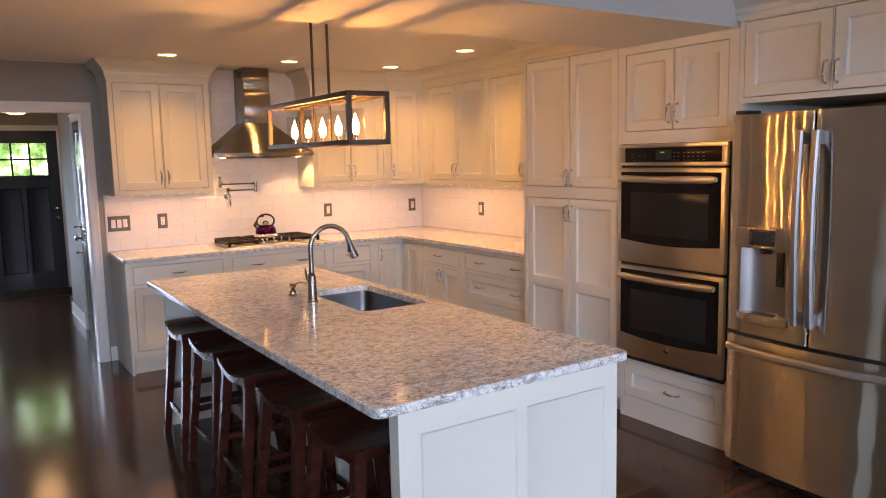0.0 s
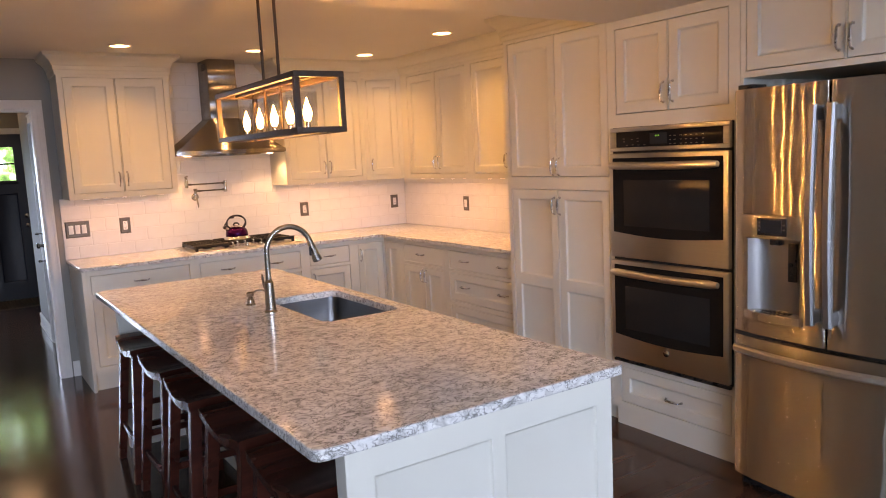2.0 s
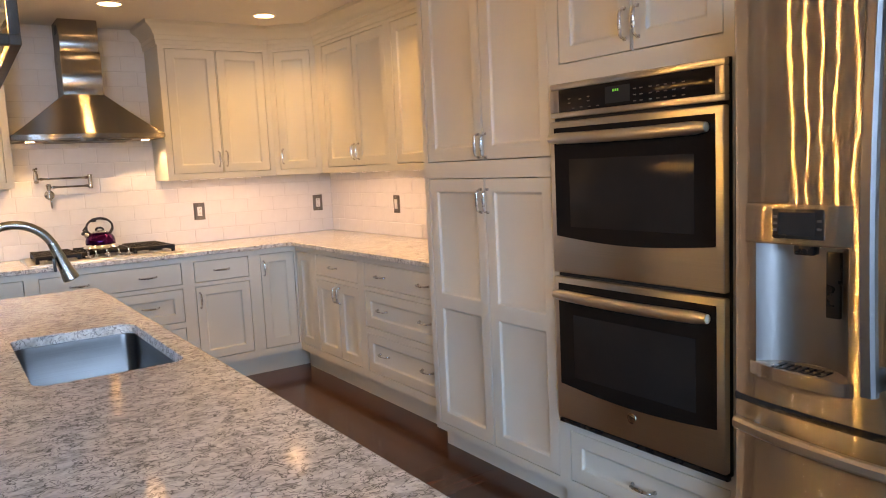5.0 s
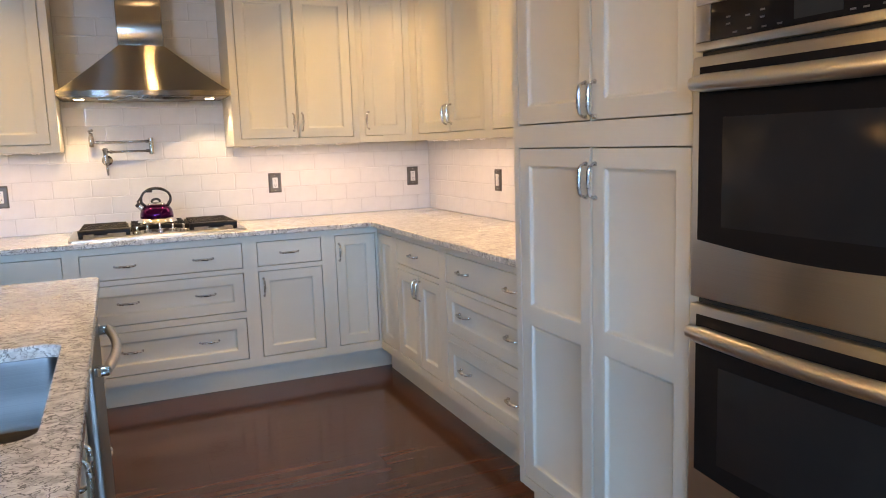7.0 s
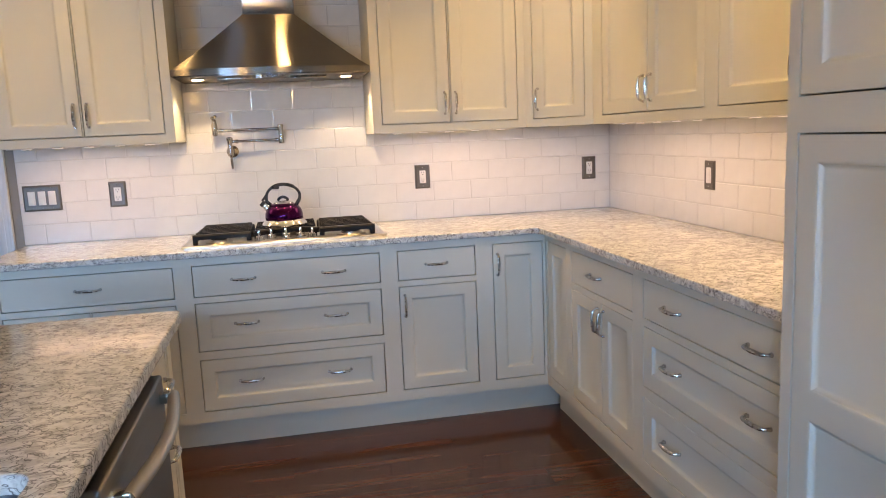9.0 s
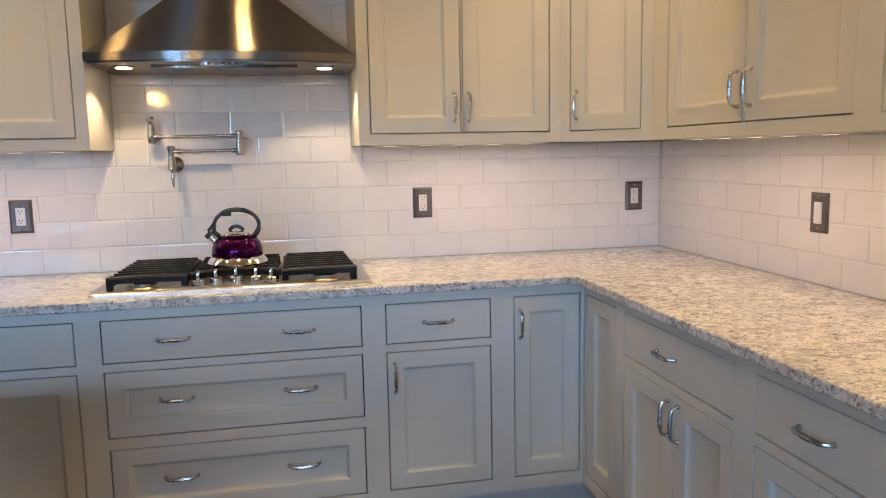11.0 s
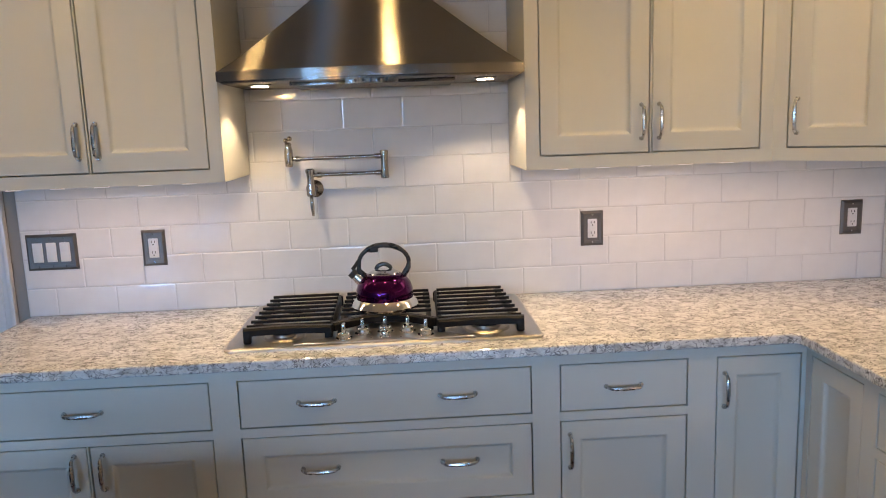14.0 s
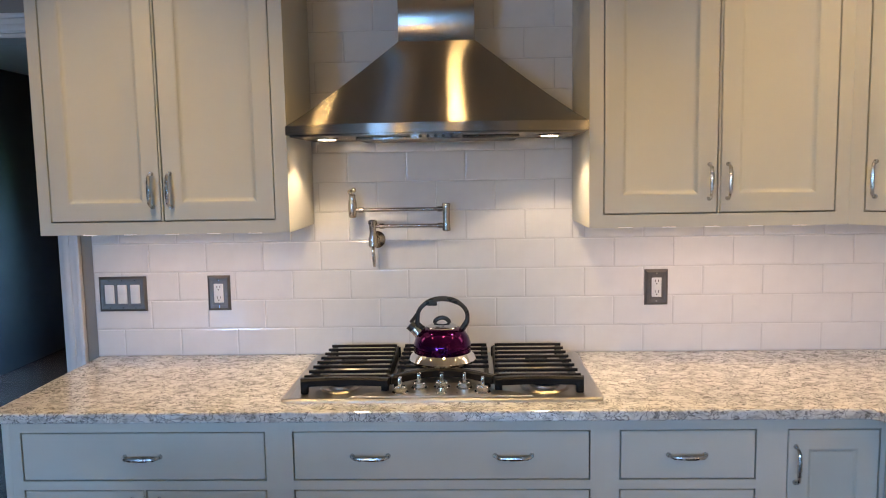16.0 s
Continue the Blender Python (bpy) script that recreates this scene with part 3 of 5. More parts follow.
# ---- cabinet work ----
def frame_grid(bm, w, z0, z1, holes, t=0.02):
    xs = sorted({0, w, *[a for q in holes for a in q[:2]]})
    zs = sorted({z0, z1, *[a for q in holes for a in q[2:]]})
    cells = {}
    for i, (a, b) in enumerate(zip(xs, xs[1:])):
        for j, (c, d) in enumerate(zip(zs, zs[1:])):
            if not any(q[0] <= a + 1e-6 and b <= q[1] + 1e-6 and q[2] <= c + 1e-6 and d <= q[3] + 1e-6 for q in holes):
                cells[i, j] = (a, b, c, d)
    for (i, j), (a, b, c, d) in cells.items():
        quad = [(a, c), (b, c), (b, d), (a, d)]
        bm.faces.new([bm.verts.new((x, 0, z)) for x, z in quad])
        for k, nb in enumerate(((i, j - 1), (i + 1, j), (i, j + 1), (i - 1, j))):
            if nb not in cells:
                p, q = quad[k], quad[(k + 1) % 4]
                bm.faces.new([bm.verts.new(v) for v in ((p[0], 0, p[1]), (p[0], t, p[1]), (q[0], t, q[1]), (q[0], 0, q[1]))])
    bmesh.ops.remove_doubles(bm, verts=bm.verts, dist=1e-5)


def pull_mesh():
    """A straight bar pull on two posts, 108 mm long along x, standing off towards -y."""
    bm = bmesh.new()
    n, pts, rad = 24, [], []
    for k in range(n + 1):
        u = -1 + 2 * k / n
        pts.append((u * 0.050, -0.006 - 0.017 * (1 - abs(u) ** 11) - 0.004 * (1 - u * u), 0))
        rad.append(0.0044 + 0.0022 * (1 - u * u))
    tube(bm, pts, rad, 8)
    for s in (-1, 1):
        tube(bm, [(s * 0.050, 0.002, 0), (s * 0.050, -0.004, 0), (s * 0.050, -0.010, 0)], [0.0075, 0.007, 0.0045], 10)
    return mesh_of("pull", bm, PULLSTEEL)


PULL = pull_mesh()
GAP = 0.0038


def cabinet(name, label, m, w, d, z0, z1, holes, group="", toe=0.0, rail=0.050, foot=None):
    """A framed cabinet with inset fronts, front to -y. holes: (kind, x0, x1, z0, z1, pulls[(x, z, way)], mid)."""
    root = thing(name, label, "cabinet", m, group)
    bm = bmesh.new()
    bx(bm, 0.0, w, 0.0205, d, z0, z1)
    bmesh.ops.delete(bm, geom=[f for f in bm.faces if all(v.co.y < 0.03 for v in f.verts)], context="FACES_ONLY")
    part("body", bm, CABINET, root, smooth=0)
    bm = bmesh.new()
    frame_grid(bm, w, z0, z1, [h[1:5] for h in holes])
    part("face_frame", bm, CABINET, root, smooth=0)
    if toe:
        part("toe_kick", box(0.0 if foot is None else foot, w, toe, toe + 0.018, 0, z0 + 0.001), CABINET, root, smooth=0)
    for kind, x0, x1, a0, a1, pulls, *mid in holes:
        dw, dh = x1 - x0 - 2 * GAP, a1 - a0 - 2 * GAP
        bm = bmesh.new()
        if kind == "slab":
            wins = []
        elif mid:
            zm = mid[0] - a0
            wins = [(rail, dw - rail, rail, zm - 0.03), (rail, dw - rail, zm + 0.03, dh - rail)]
        else:
            wins = [(rail, dw - rail, rail, dh - rail)]
        panel_leaf(bm, dw, dh, 0.019, wins)
        leaf = part("drawer" if kind in ("slab", "drawer") else "door", bm, CABINET, root, "", (x0 + GAP, 0.001, a0 + GAP))
        for px, pz, way in pulls:
            ob = new("handle", PULL)
            ob.parent = leaf
            ob.matrix_basis = pose(px - x0 - GAP, 0, pz - a0 - GAP, 0, 90 if way == "v" else 0, 0)
            tagged(ob, "bright satin nickel bar pull")
    return root


Z1, Z2, Z3 = (0.703, 0.845), (0.456, 0.677), (0.180, 0.420)
BZ0, BZ1 = 0.130, 0.883
TOE = 0.06


def base(name, label, x0, x1, holes, d=0.60, group="base units along the back wall"):
    return cabinet(name, label, pose(x0, BASE_Y, 0), x1 - x0, d, BZ0, BZ1, [(h[0], h[1] - x0, h[2] - x0, h[3], h[4], [(p[0] - x0, *p[1:]) for p in h[5]]) for h in holes], group, TOE)


zm1 = sum(Z1) / 2
u = base("base_cabinet", "painted base cabinet with one drawer over two doors", 2.022, 2.783, [
    ("slab", 2.052, 2.746, *Z1, [(2.397, zm1, "h")]),
    ("door", 2.052, 2.397, 0.180, 0.677, [(2.360, 0.60, "v")]),
    ("door", 2.401, 2.746, 0.180, 0.677, [(2.438, 0.60, "v")])])
part("end_panel", box(-0.022, 0.0, 0.0, 0.60, 0.0, BZ1, 0.001), CABINET, u)
base("base_cabinet", "painted base cabinet with three wide drawers under the cooktop", 2.783, 3.684, [
    ("slab", 2.822, 3.645, *Z1, [(3.038, zm1, "h"), (3.434, zm1, "h")]),
    ("drawer", 2.822, 3.645, *Z2, [(3.038, 0.575, "h"), (3.434, 0.575, "h")]),
    ("drawer", 2.822, 3.645, *Z3, [(3.038, 0.31, "h"), (3.434, 0.31, "h")])])
base("base_cabinet", "painted base cabinet with one drawer over one door", 3.684, 4.135, [
    ("slab", 3.724, 4.094, *Z1, [(3.907, zm1, "h")]),
    ("door", 3.724, 4.094, 0.180, 0.677, [(3.752, 0.585, "v")])])
base("corner_cabinet", "painted corner base cabinet with one tall narrow door", 4.135, RIGHT - 0.002, [
    ("door", 4.176, 4.425, 0.180, 0.845, [(4.200, 0.745, "v")])])


def base_right(name, label, y0, y1, holes):
    return cabinet(name, label, pose(BASE_X, y0, 0, 0, 0, -90), y0 - y1, 0.605, BZ0, BZ1, [(h[0], y0 - h[1], y0 - h[2], h[3], h[4], [(y0 - p[0], *p[1:]) for p in h[5]]) for h in holes], "base units along the side wall", TOE)


base_right("base_cabinet", "painted narrow base cabinet panel in the corner", 7.354, 7.048, [("door", 7.328, 7.085, 0.180, 0.845, [])])
base_right("base_cabinet", "painted base cabinet with one drawer over two doors", 7.048, 6.388, [
    ("slab", 7.025, 6.427, *Z1, [(6.758, zm1, "h")]),
    ("door", 7.025, 6.712, 0.180, 0.677, [(6.738, 0.60, "v")]),
    ("door", 6.708, 6.427, 0.180, 0.677, [(6.682, 0.60, "v")])])
base_right("base_cabinet", "painted base cabinet with three wide drawers", 6.388, 5.455, [
    ("slab", 6.349, 5.485, *Z1, [(6.146, zm1, "h"), (5.690, zm1, "h")]),
    ("drawer", 6.349, 5.485, *Z2, [(6.146, 0.575, "h"), (5.690, 0.575, "h")]),
    ("drawer", 6.349, 5.485, *Z3, [(6.146, 0.31, "h"), (5.690, 0.31, "h")])])

UZ0, UZ1, UD0, UD1 = 1.379, 2.36, 1.417, 2.250


def upper(label, x0, x1, doors, group="wall units"):
    return cabinet("wall_cabinet", label, pose(x0, UP_Y, 0), x1 - x0, BACK - UP_Y - 0.003, UZ0, UZ1, [("door", a - x0, b - x0, UD0, UD1, [(p - x0, 1.512, "v")]) for a, b, p in doors], group)


upper("painted wall cabinet with two doors beside the hood", 2.010, 2.779, [(2.045, 2.390, 2.363), (2.394, 2.738, 2.419)])
upper("painted wall cabinet with two doors beside the hood", 3.679, 4.437, [(3.720, 4.057, 4.031), (4.061, 4.399, 4.085)])
dg = math.hypot(UP_X - 4.437, UP_Y - 7.351)
cabinet("corner_wall_cabinet", "painted diagonal corner wall cabinet with one door", pose(4.437, UP_Y, 0, 0, 0, -45), dg, 0.34, UZ0, UZ1, [("door", 0.040, dg - 0.040, UD0, UD1, [(0.068, 1.512, "v")])], "wall units")


def upper_right(label, y0, y1, doors):
    return cabinet("wall_cabinet", label, pose(UP_X, y0, 0, 0, 0, -90), y0 - y1, RIGHT - UP_X - 0.003, UZ0, UZ1, [("door", y0 - a, y0 - b, UD0, UD1, [(y0 - p, 1.512, "v")]) for a, b, p in doors], "wall units")


upper_right("painted wall cabinet with two doors over the side counter", 7.351, 6.346, [(7.247, 6.812, 6.842), (6.808, 6.387, 6.778)])
upper_right("painted wall cabinet with two doors beside the pantry", 6.346, 5.452, [(6.307, 5.876, 5.905), (5.872, 5.480, 5.843)])

# tall units: pantry, oven housing, cabinet over the fridge
TD = RIGHT - TALL_X - 0.003
py = 5.452
cabinet("pantry_cabinet", "tall painted pantry cabinet with four panelled doors", pose(TALL_X, py, 0, 0, 0, -90), py - 4.542, TD, 0.10, 2.36, [
    ("door", py - 5.417, py - 4.990, 1.412, 2.250, [(py - 5.012, 1.475, "v")]),
    ("door", py - 4.986, py - 4.562, 1.412, 2.250, [(py - 4.964, 1.475, "v")]),
    ("door", py - 5.417, py - 4.990, 0.135, 1.337, [(py - 5.012, 1.238, "v")], 0.750),
    ("door", py - 4.986, py - 4.562, 0.135, 1.337, [(py - 4.964, 1.238, "v")], 0.750)], "tall units", TOE, 0.052)
oy = 4.542
OV = (0.022, 0.768, 0.408, 1.676)
cabinet("oven_housing", "tall painted oven housing with doors above and a drawer below", pose(TALL_X, oy, 0, 0, 0, -90), oy - 3.745, TD, 0.10, 2.242, [
    ("door", oy - 4.504, oy - 4.156, 1.749, 2.197, [(oy - 4.182, 1.842, "v")]),
    ("door", oy - 4.152, oy - 3.803, 1.749, 2.197, [(oy - 4.124, 1.842, "v")]),
    ("drawer", oy - 4.500, oy - 3.785, 0.140, 0.347, [(oy - 4.135, 0.232, "h")])], "tall units", 0.015)
fy = 3.743
fc = cabinet("fridge_cabinet", "painted cabinet over the fridge with two doors", pose(TALL_X, fy, 0, 0, 0, -90), fy - 2.725, TD, 1.862, 2.36, [
    ("door", fy - 3.717, fy - 3.266, 1.890, 2.266, [(fy - 3.293, 1.977, "v")]),
    ("door", fy - 3.262, fy - 2.760, 1.890, 2.266, [(fy - 3.238, 1.977, "v")])], "tall units")
part("side_panel", box(0, 0.018, 0.0, TD, 0.0, 1.862, 0.001), CABINET, fc)
part("side_panel", box(fy - 2.743, fy - 2.725, 0.0, TD, 0.0, 1.862, 0.001), CABINET, fc)


# crown moulding swept along the tops
def sweep(bm, path, profile):
    """Sweep (out, z) along a flat path, out to its right-hand side, mitred."""
    P = [Vector(p) for p in path]
    loops = []
    for i, p in enumerate(P):
        n = []
        for a, b in ((i - 1, i), (i, i + 1)):
            if 0 <= a and b < len(P):
                d = (P[b] - P[a]).normalized()
                n.append(Vector((d.y, -d.x)))
        o = n[0] if len(n) == 1 else (n[0] + n[1]) / (1 + n[0].dot(n[1]))
        loops.append([(p.x + o.x * q, p.y + o.y * q, z) for q, z in profile])
    rings(bm, loops, True, True)


CROWN = [(-0.004, 2.272), (0.010, 2.272), (0.012, 2.300), (0.016, 2.304), (0.016, 2.330), (0.024, 2.336), (0.030, 2.352), (0.044, 2.371), (0.066, 2.388), (0.078, 2.398), (0.082, CEIL - 0.001), (-0.004, CEIL - 0.001)]
for nm, path in (("trim_crown_1", [(2.010, BACK), (2.010, UP_Y), (2.779, UP_Y), (2.779, BACK)]),
                 ("trim_crown_2", [(3.679, BACK), (3.679, UP_Y), (4.437, UP_Y), (UP_X, 7.351), (UP_X, 5.452), (TALL_X, 5.452), (TALL_X, 4.574)]),
                 ("trim_crown_3", [(TALL_X, 3.760), (TALL_X, 2.725), (RIGHT, 2.725)])):
    bm = bmesh.new()
    sweep(bm, path, CROWN)
    structure(nm, bm, CABINET, "painted stepped crown moulding over the units", "crown moulding", 30)


# ---- counters ----
def offset(poly, d):
    """Shift a counter-clockwise outline inwards by d."""
    P, out = [Vector(p) for p in poly], []
    for i, p in enumerate(P):
        a, b = (p - P[i - 1]).normalized(), (P[(i + 1) % len(P)] - p).normalized()
        na, nb = Vector((-a.y, a.x)), Vector((-b.y, b.x))
        o = (na + nb) / max(0.3, 1 + na.dot(nb))
        out.append((p.x + o.x * d, p.y + o.y * d))
    return out


def slab(poly, z0, z1, hole=None, r=0.005):
    bm = bmesh.new()
    def lp(q, z):
        return [(x, y, z) for x, y in q]
    loops = [lp(offset(poly, r), z0), lp(offset(poly, r * 0.3), z0 + r * 0.3), lp(poly, z0 + r), lp(poly, z1 - r), lp(offset(poly, r * 0.3), z1 - r * 0.3), lp(offset(poly, r), z1)]
    rows = rings(bm, loops, True, False)
    tops, bots = [rows[-1]], [rows[0]]
    if hole:
        h = rings(bm, [lp(hole, z0), lp(hole, z1 - 0.002), lp(offset(hole, -0.002), z1)], True, False)
        tops.append(h[-1])
        bots.append(h[0])
    for group in (tops, bots):
        es = []
        for lpv in group:
            for i in range(len(lpv)):
                es.append(bm.edges.get((lpv[i], lpv[(i + 1) % len(lpv)])))
        bmesh.ops.triangle_fill(bm, use_beauty=True, use_dissolve=False, edges=es)
    return bm


def fillet(poly, which, r, n=6):
    out = []
    for i, p in enumerate(poly):
        if i not in which:
            out.append(p)
            continue
        p0, p1, p2 = Vector(poly[i - 1]), Vector(p), Vector(poly[(i + 1) % len(poly)])
        a, b = (p0 - p1).normalized(), (p2 - p1).normalized()
        for k in range(n + 1):
            t = k / n
            q = p1 + a * r * (1 - t) ** 2 + b * r * t ** 2
            out.append((q.x, q.y))
    return out


CX, CY = 4.392, 7.312
outline = [(1.985, CY), (CX, CY), (CX, 5.455), (RIGHT - 0.002, 5.455), (RIGHT - 0.002, BACK - 0.002), (1.985, BACK - 0.002)]
solid("countertop", slab(fillet(outline, {0, 1}, 0.035), 0.884, COUNTER), QUARTZ, "veined cream quartz worktop turning the corner on the base units", "worktop", smooth=20)
IX0, IX1, IY0, IY1 = 1.895, 2.948, 3.199, 6.147
SINK = (2.512, 2.880, 4.450, 5.125)
top = fillet([(IX0, IY0), (IX1, IY0), (IX1, IY1), (IX0, IY1)], {0, 1, 2, 3}, 0.035)
solid("island_worktop", slab(top, 0.882, COUNTER, rrect(SINK[0], SINK[1], SINK[2], SINK[3], 0.045)), QUARTZ, "veined cream quartz worktop of the island with a sink cut-out", "worktop", smooth=20)

# island carcass with end panels
il = thing("island", "pale painted kitchen island with panelled ends and a seating overhang", "kitchen island", pose(0, 0, 0))
EX0, EX1 = 1.985, 2.912
for y0, y1, front in ((3.228, 3.283, True), (6.062, 6.117, False)):
    bm = bmesh.new()
    w = EX1 - EX0
    panel_leaf(bm, w, 0.881, 0.055, [(0.075, w * 0.515 - 0.018, 0.12, 0.80), (w * 0.515 + 0.018, w - 0.06, 0.12, 0.80)] if front else [], 0.016, 0.010)
    part("end_panel", bm, CABINET, il, "", (EX0, y0, 0.0))
bm = bmesh.new()
panel_leaf(bm, 6.06 - 3.285, 0.78, 0.02, [(0.06 + i * 0.55, 0.56 + i * 0.55, 0.10, 0.72) for i in range(5)], 0.016, 0.010)
part("back_panel", bm, CABINET, il, "", (2.30, 6.06, 0.10), turn=-90)
part("body", box(2.321, 2.885, 3.284, 6.061, 0.10, 0.66), CABINET, il, smooth=0)
part("toe_kick", box(2.36, 2.84, 3.29, 6.05, 0, 0.10), CABINET, il, smooth=0)
IW = 6.061 - 3.284


def island_front(y):
    return y - 3.284


bm = bmesh.new()
DW = (5.20, 5.81)
frame_grid(bm, IW, 0.10, 0.881, [(island_front(3.32), island_front(4.29), 0.15, 0.845), (island_front(4.33), island_front(5.16), 0.15, 0.845), (island_front(DW[0]), island_front(DW[1]), 0.10, 0.868), (island_front(5.84), island_front(6.04), 0.15, 0.845)])
part("face_frame", bm, CABINET, il, "", (2.910, 3.284, 0), smooth=0, turn=90)
for y0, y1, z0, z1, pulls, kind in (
        (3.32, 3.805, 0.15, 0.845, [(3.76, 0.72, "v")], "door"), (3.807, 4.29, 0.15, 0.845, [(3.85, 0.72, "v")], "door"),
        (4.33, 4.744, 0.15, 0.845, [(4.70, 0.72, "v")], "door"), (4.746, 5.16, 0.15, 0.845, [(4.79, 0.72, "v")], "door"),
        (5.84, 6.04, 0.683, 0.845, [(5.94, 0.765, "h")], "slab"), (5.84, 6.04, 0.42, 0.680, [(5.94, 0.58, "h")], "drawer"), (5.84, 6.04, 0.15, 0.417, [(5.94, 0.31, "h")], "drawer")):
    bm = bmesh.new()
    w, h = y1 - y0 - 2 * GAP, z1 - z0 - 2 * GAP
    panel_leaf(bm, w, h, 0.019, [] if kind == "slab" else [(0.045, w - 0.045, 0.045, h - 0.045)])
    leaf = part("door" if kind == "door" else "drawer", bm, CABINET, il, "", (2.909, y0 + GAP, z0 + GAP), turn=90)
    for hy, hz, way in pulls:
        ob = new("handle", PULL)
        ob.parent = leaf
        ob.matrix_basis = pose(hy - y0 - GAP, 0, hz - z0 - GAP, 0, 90 if way == "v" else 0, 0)


# ---- double oven ----
def oven():
    root = thing("double_oven", "stainless steel double wall oven with dark glass doors", "oven", pose(TALL_X, oy, 0, 0, 0, -90))
    x0, x1, z0, z1 = OV
    w = x1 - x0
    part("body", box(x0, x1, -0.012, 0.018, z0 - 0.012, z1 + 0.002, 0.003), DARKGAP, root)
    bm = bmesh.new()
    zc = 1.552
    bx(bm, x0, x1, -0.034, -0.012, z1 - 0.022, z1, 0.004)
    bx(bm, x0, x1, -0.034, -0.012, zc, zc + 0.020, 0.004)
    bx(bm, x0, x0 + 0.045, -0.034, -0.012, zc + 0.020, z1 - 0.022, 0.004)
    bx(bm, x1 - 0.036, x1, -0.034, -0.012, zc + 0.020, z1 - 0.022, 0.004)
    part("control_frame", bm, STEEL, root)
    cp = part("control_panel", box(x0 + 0.045, x1 - 0.036, -0.032, -0.012, zc + 0.020, z1 - 0.022, 0.002), BLACKGLASS, root, "black glass touch panel")
    part("display", box(x0 + 0.275, x0 + 0.385, -0.0335, -0.031, zc + 0.032, z1 - 0.036), DISPLAYGREY, cp)
    for k in range(3):
        part("clock_digit", box(x0 + 0.310 + k * 0.010, x0 + 0.316 + k * 0.010, -0.0345, -0.033, z1 - 0.054, z1 - 0.046), DIGIT, cp, "lit green clock digit")
    key = mesh_of("key_legend", box(-0.006, 0.006, -0.0332, -0.0318, -0.0018, 0.0018), LEGEND)
    for kx in (0.405, 0.432, 0.470, 0.500, 0.530, 0.562, 0.598):
        for kz in (0.030, 0.050, 0.070):
            part("key_legend", key, None, cp, "", (x0 + kx, 0, zc + kz))
    for kx, kz in ((0.10, 0.065), (0.10, 0.050), (0.155, 0.060), (0.195, 0.065), (0.195, 0.050), (0.16, 0.032), (0.20, 0.030), (0.24, 0.030), (0.12, 0.030)):
        part("key_legend", key, None, cp, "", (x0 + kx, 0, zc + kz))
    for a0, a1 in ((0.978, 1.540), (z0, 0.962)):
        bm = bmesh.new()
        bx(bm, x0, x1, -0.040, -0.013, a0, a1, 0.006, 3)
        d = part("oven_door", bm, STEEL, root)
        gx0, gx1, gt, gb = x0 + 0.026, x1 - 0.030, a1 - 0.024, a0 + 0.140
        prof = [(gx0, gt), (gx1, gt)] + [(gx1 + (gx0 - gx1) * k / 14, gb - 0.020 * math.sin(math.pi * k / 14)) for k in range(15)]
        bm = bmesh.new()
        rings(bm, [[(px, -0.0385, pz) for px, pz in prof], [(px, -0.0425, pz) for px, pz in prof]])
        part("window", bm, BLACKGLASS, d, "dark tinted oven glass")
        part("inner_window", box(gx0 + 0.075, gx1 - 0.075, -0.0435, -0.041, gb + 0.035, gt - 0.115, 0.0008), OVENINNER, d, "paler inner oven window")
        hz = a1 - 0.062
        bm = bmesh.new()
        n = 16
        pts = [(x0 + 0.030 + (w - 0.072) * k / n, -0.067 - 0.010 * math.sin(math.pi * k / n), hz - 0.004 * math.sin(math.pi * k / n)) for k in range(n + 1)]
        tube(bm, pts, [0.015] + [0.0205] * (n - 1) + [0.015], 18)
        h = part("handle", bm, HANDLESTEEL, d, "brushed steel bar handle")
        for px in (x0 + 0.046, x1 - 0.056):
            part("handle_post", box(px - 0.012, px + 0.012, -0.067, -0.040, hz - 0.014, hz + 0.012, 0.004), CHROME, h)
    bm = bmesh.new()
    lathe(bm, [(0.019, 0), (0.019, 0.002), (0.012, 0.003)], seg=24)
    bmesh.ops.rotate(bm, verts=bm.verts, matrix=Matrix.Rotation(radians(90), 3, "X"))
    part("badge", bm, CHROME, root, "round chrome badge", ((x0 + x1) / 2, -0.040, 0.495))
    part("vent_gap", box(x0, x1, -0.030, -0.012, z0 - 0.022, z0 - 0.008), BLACKPLASTIC, root)


oven()


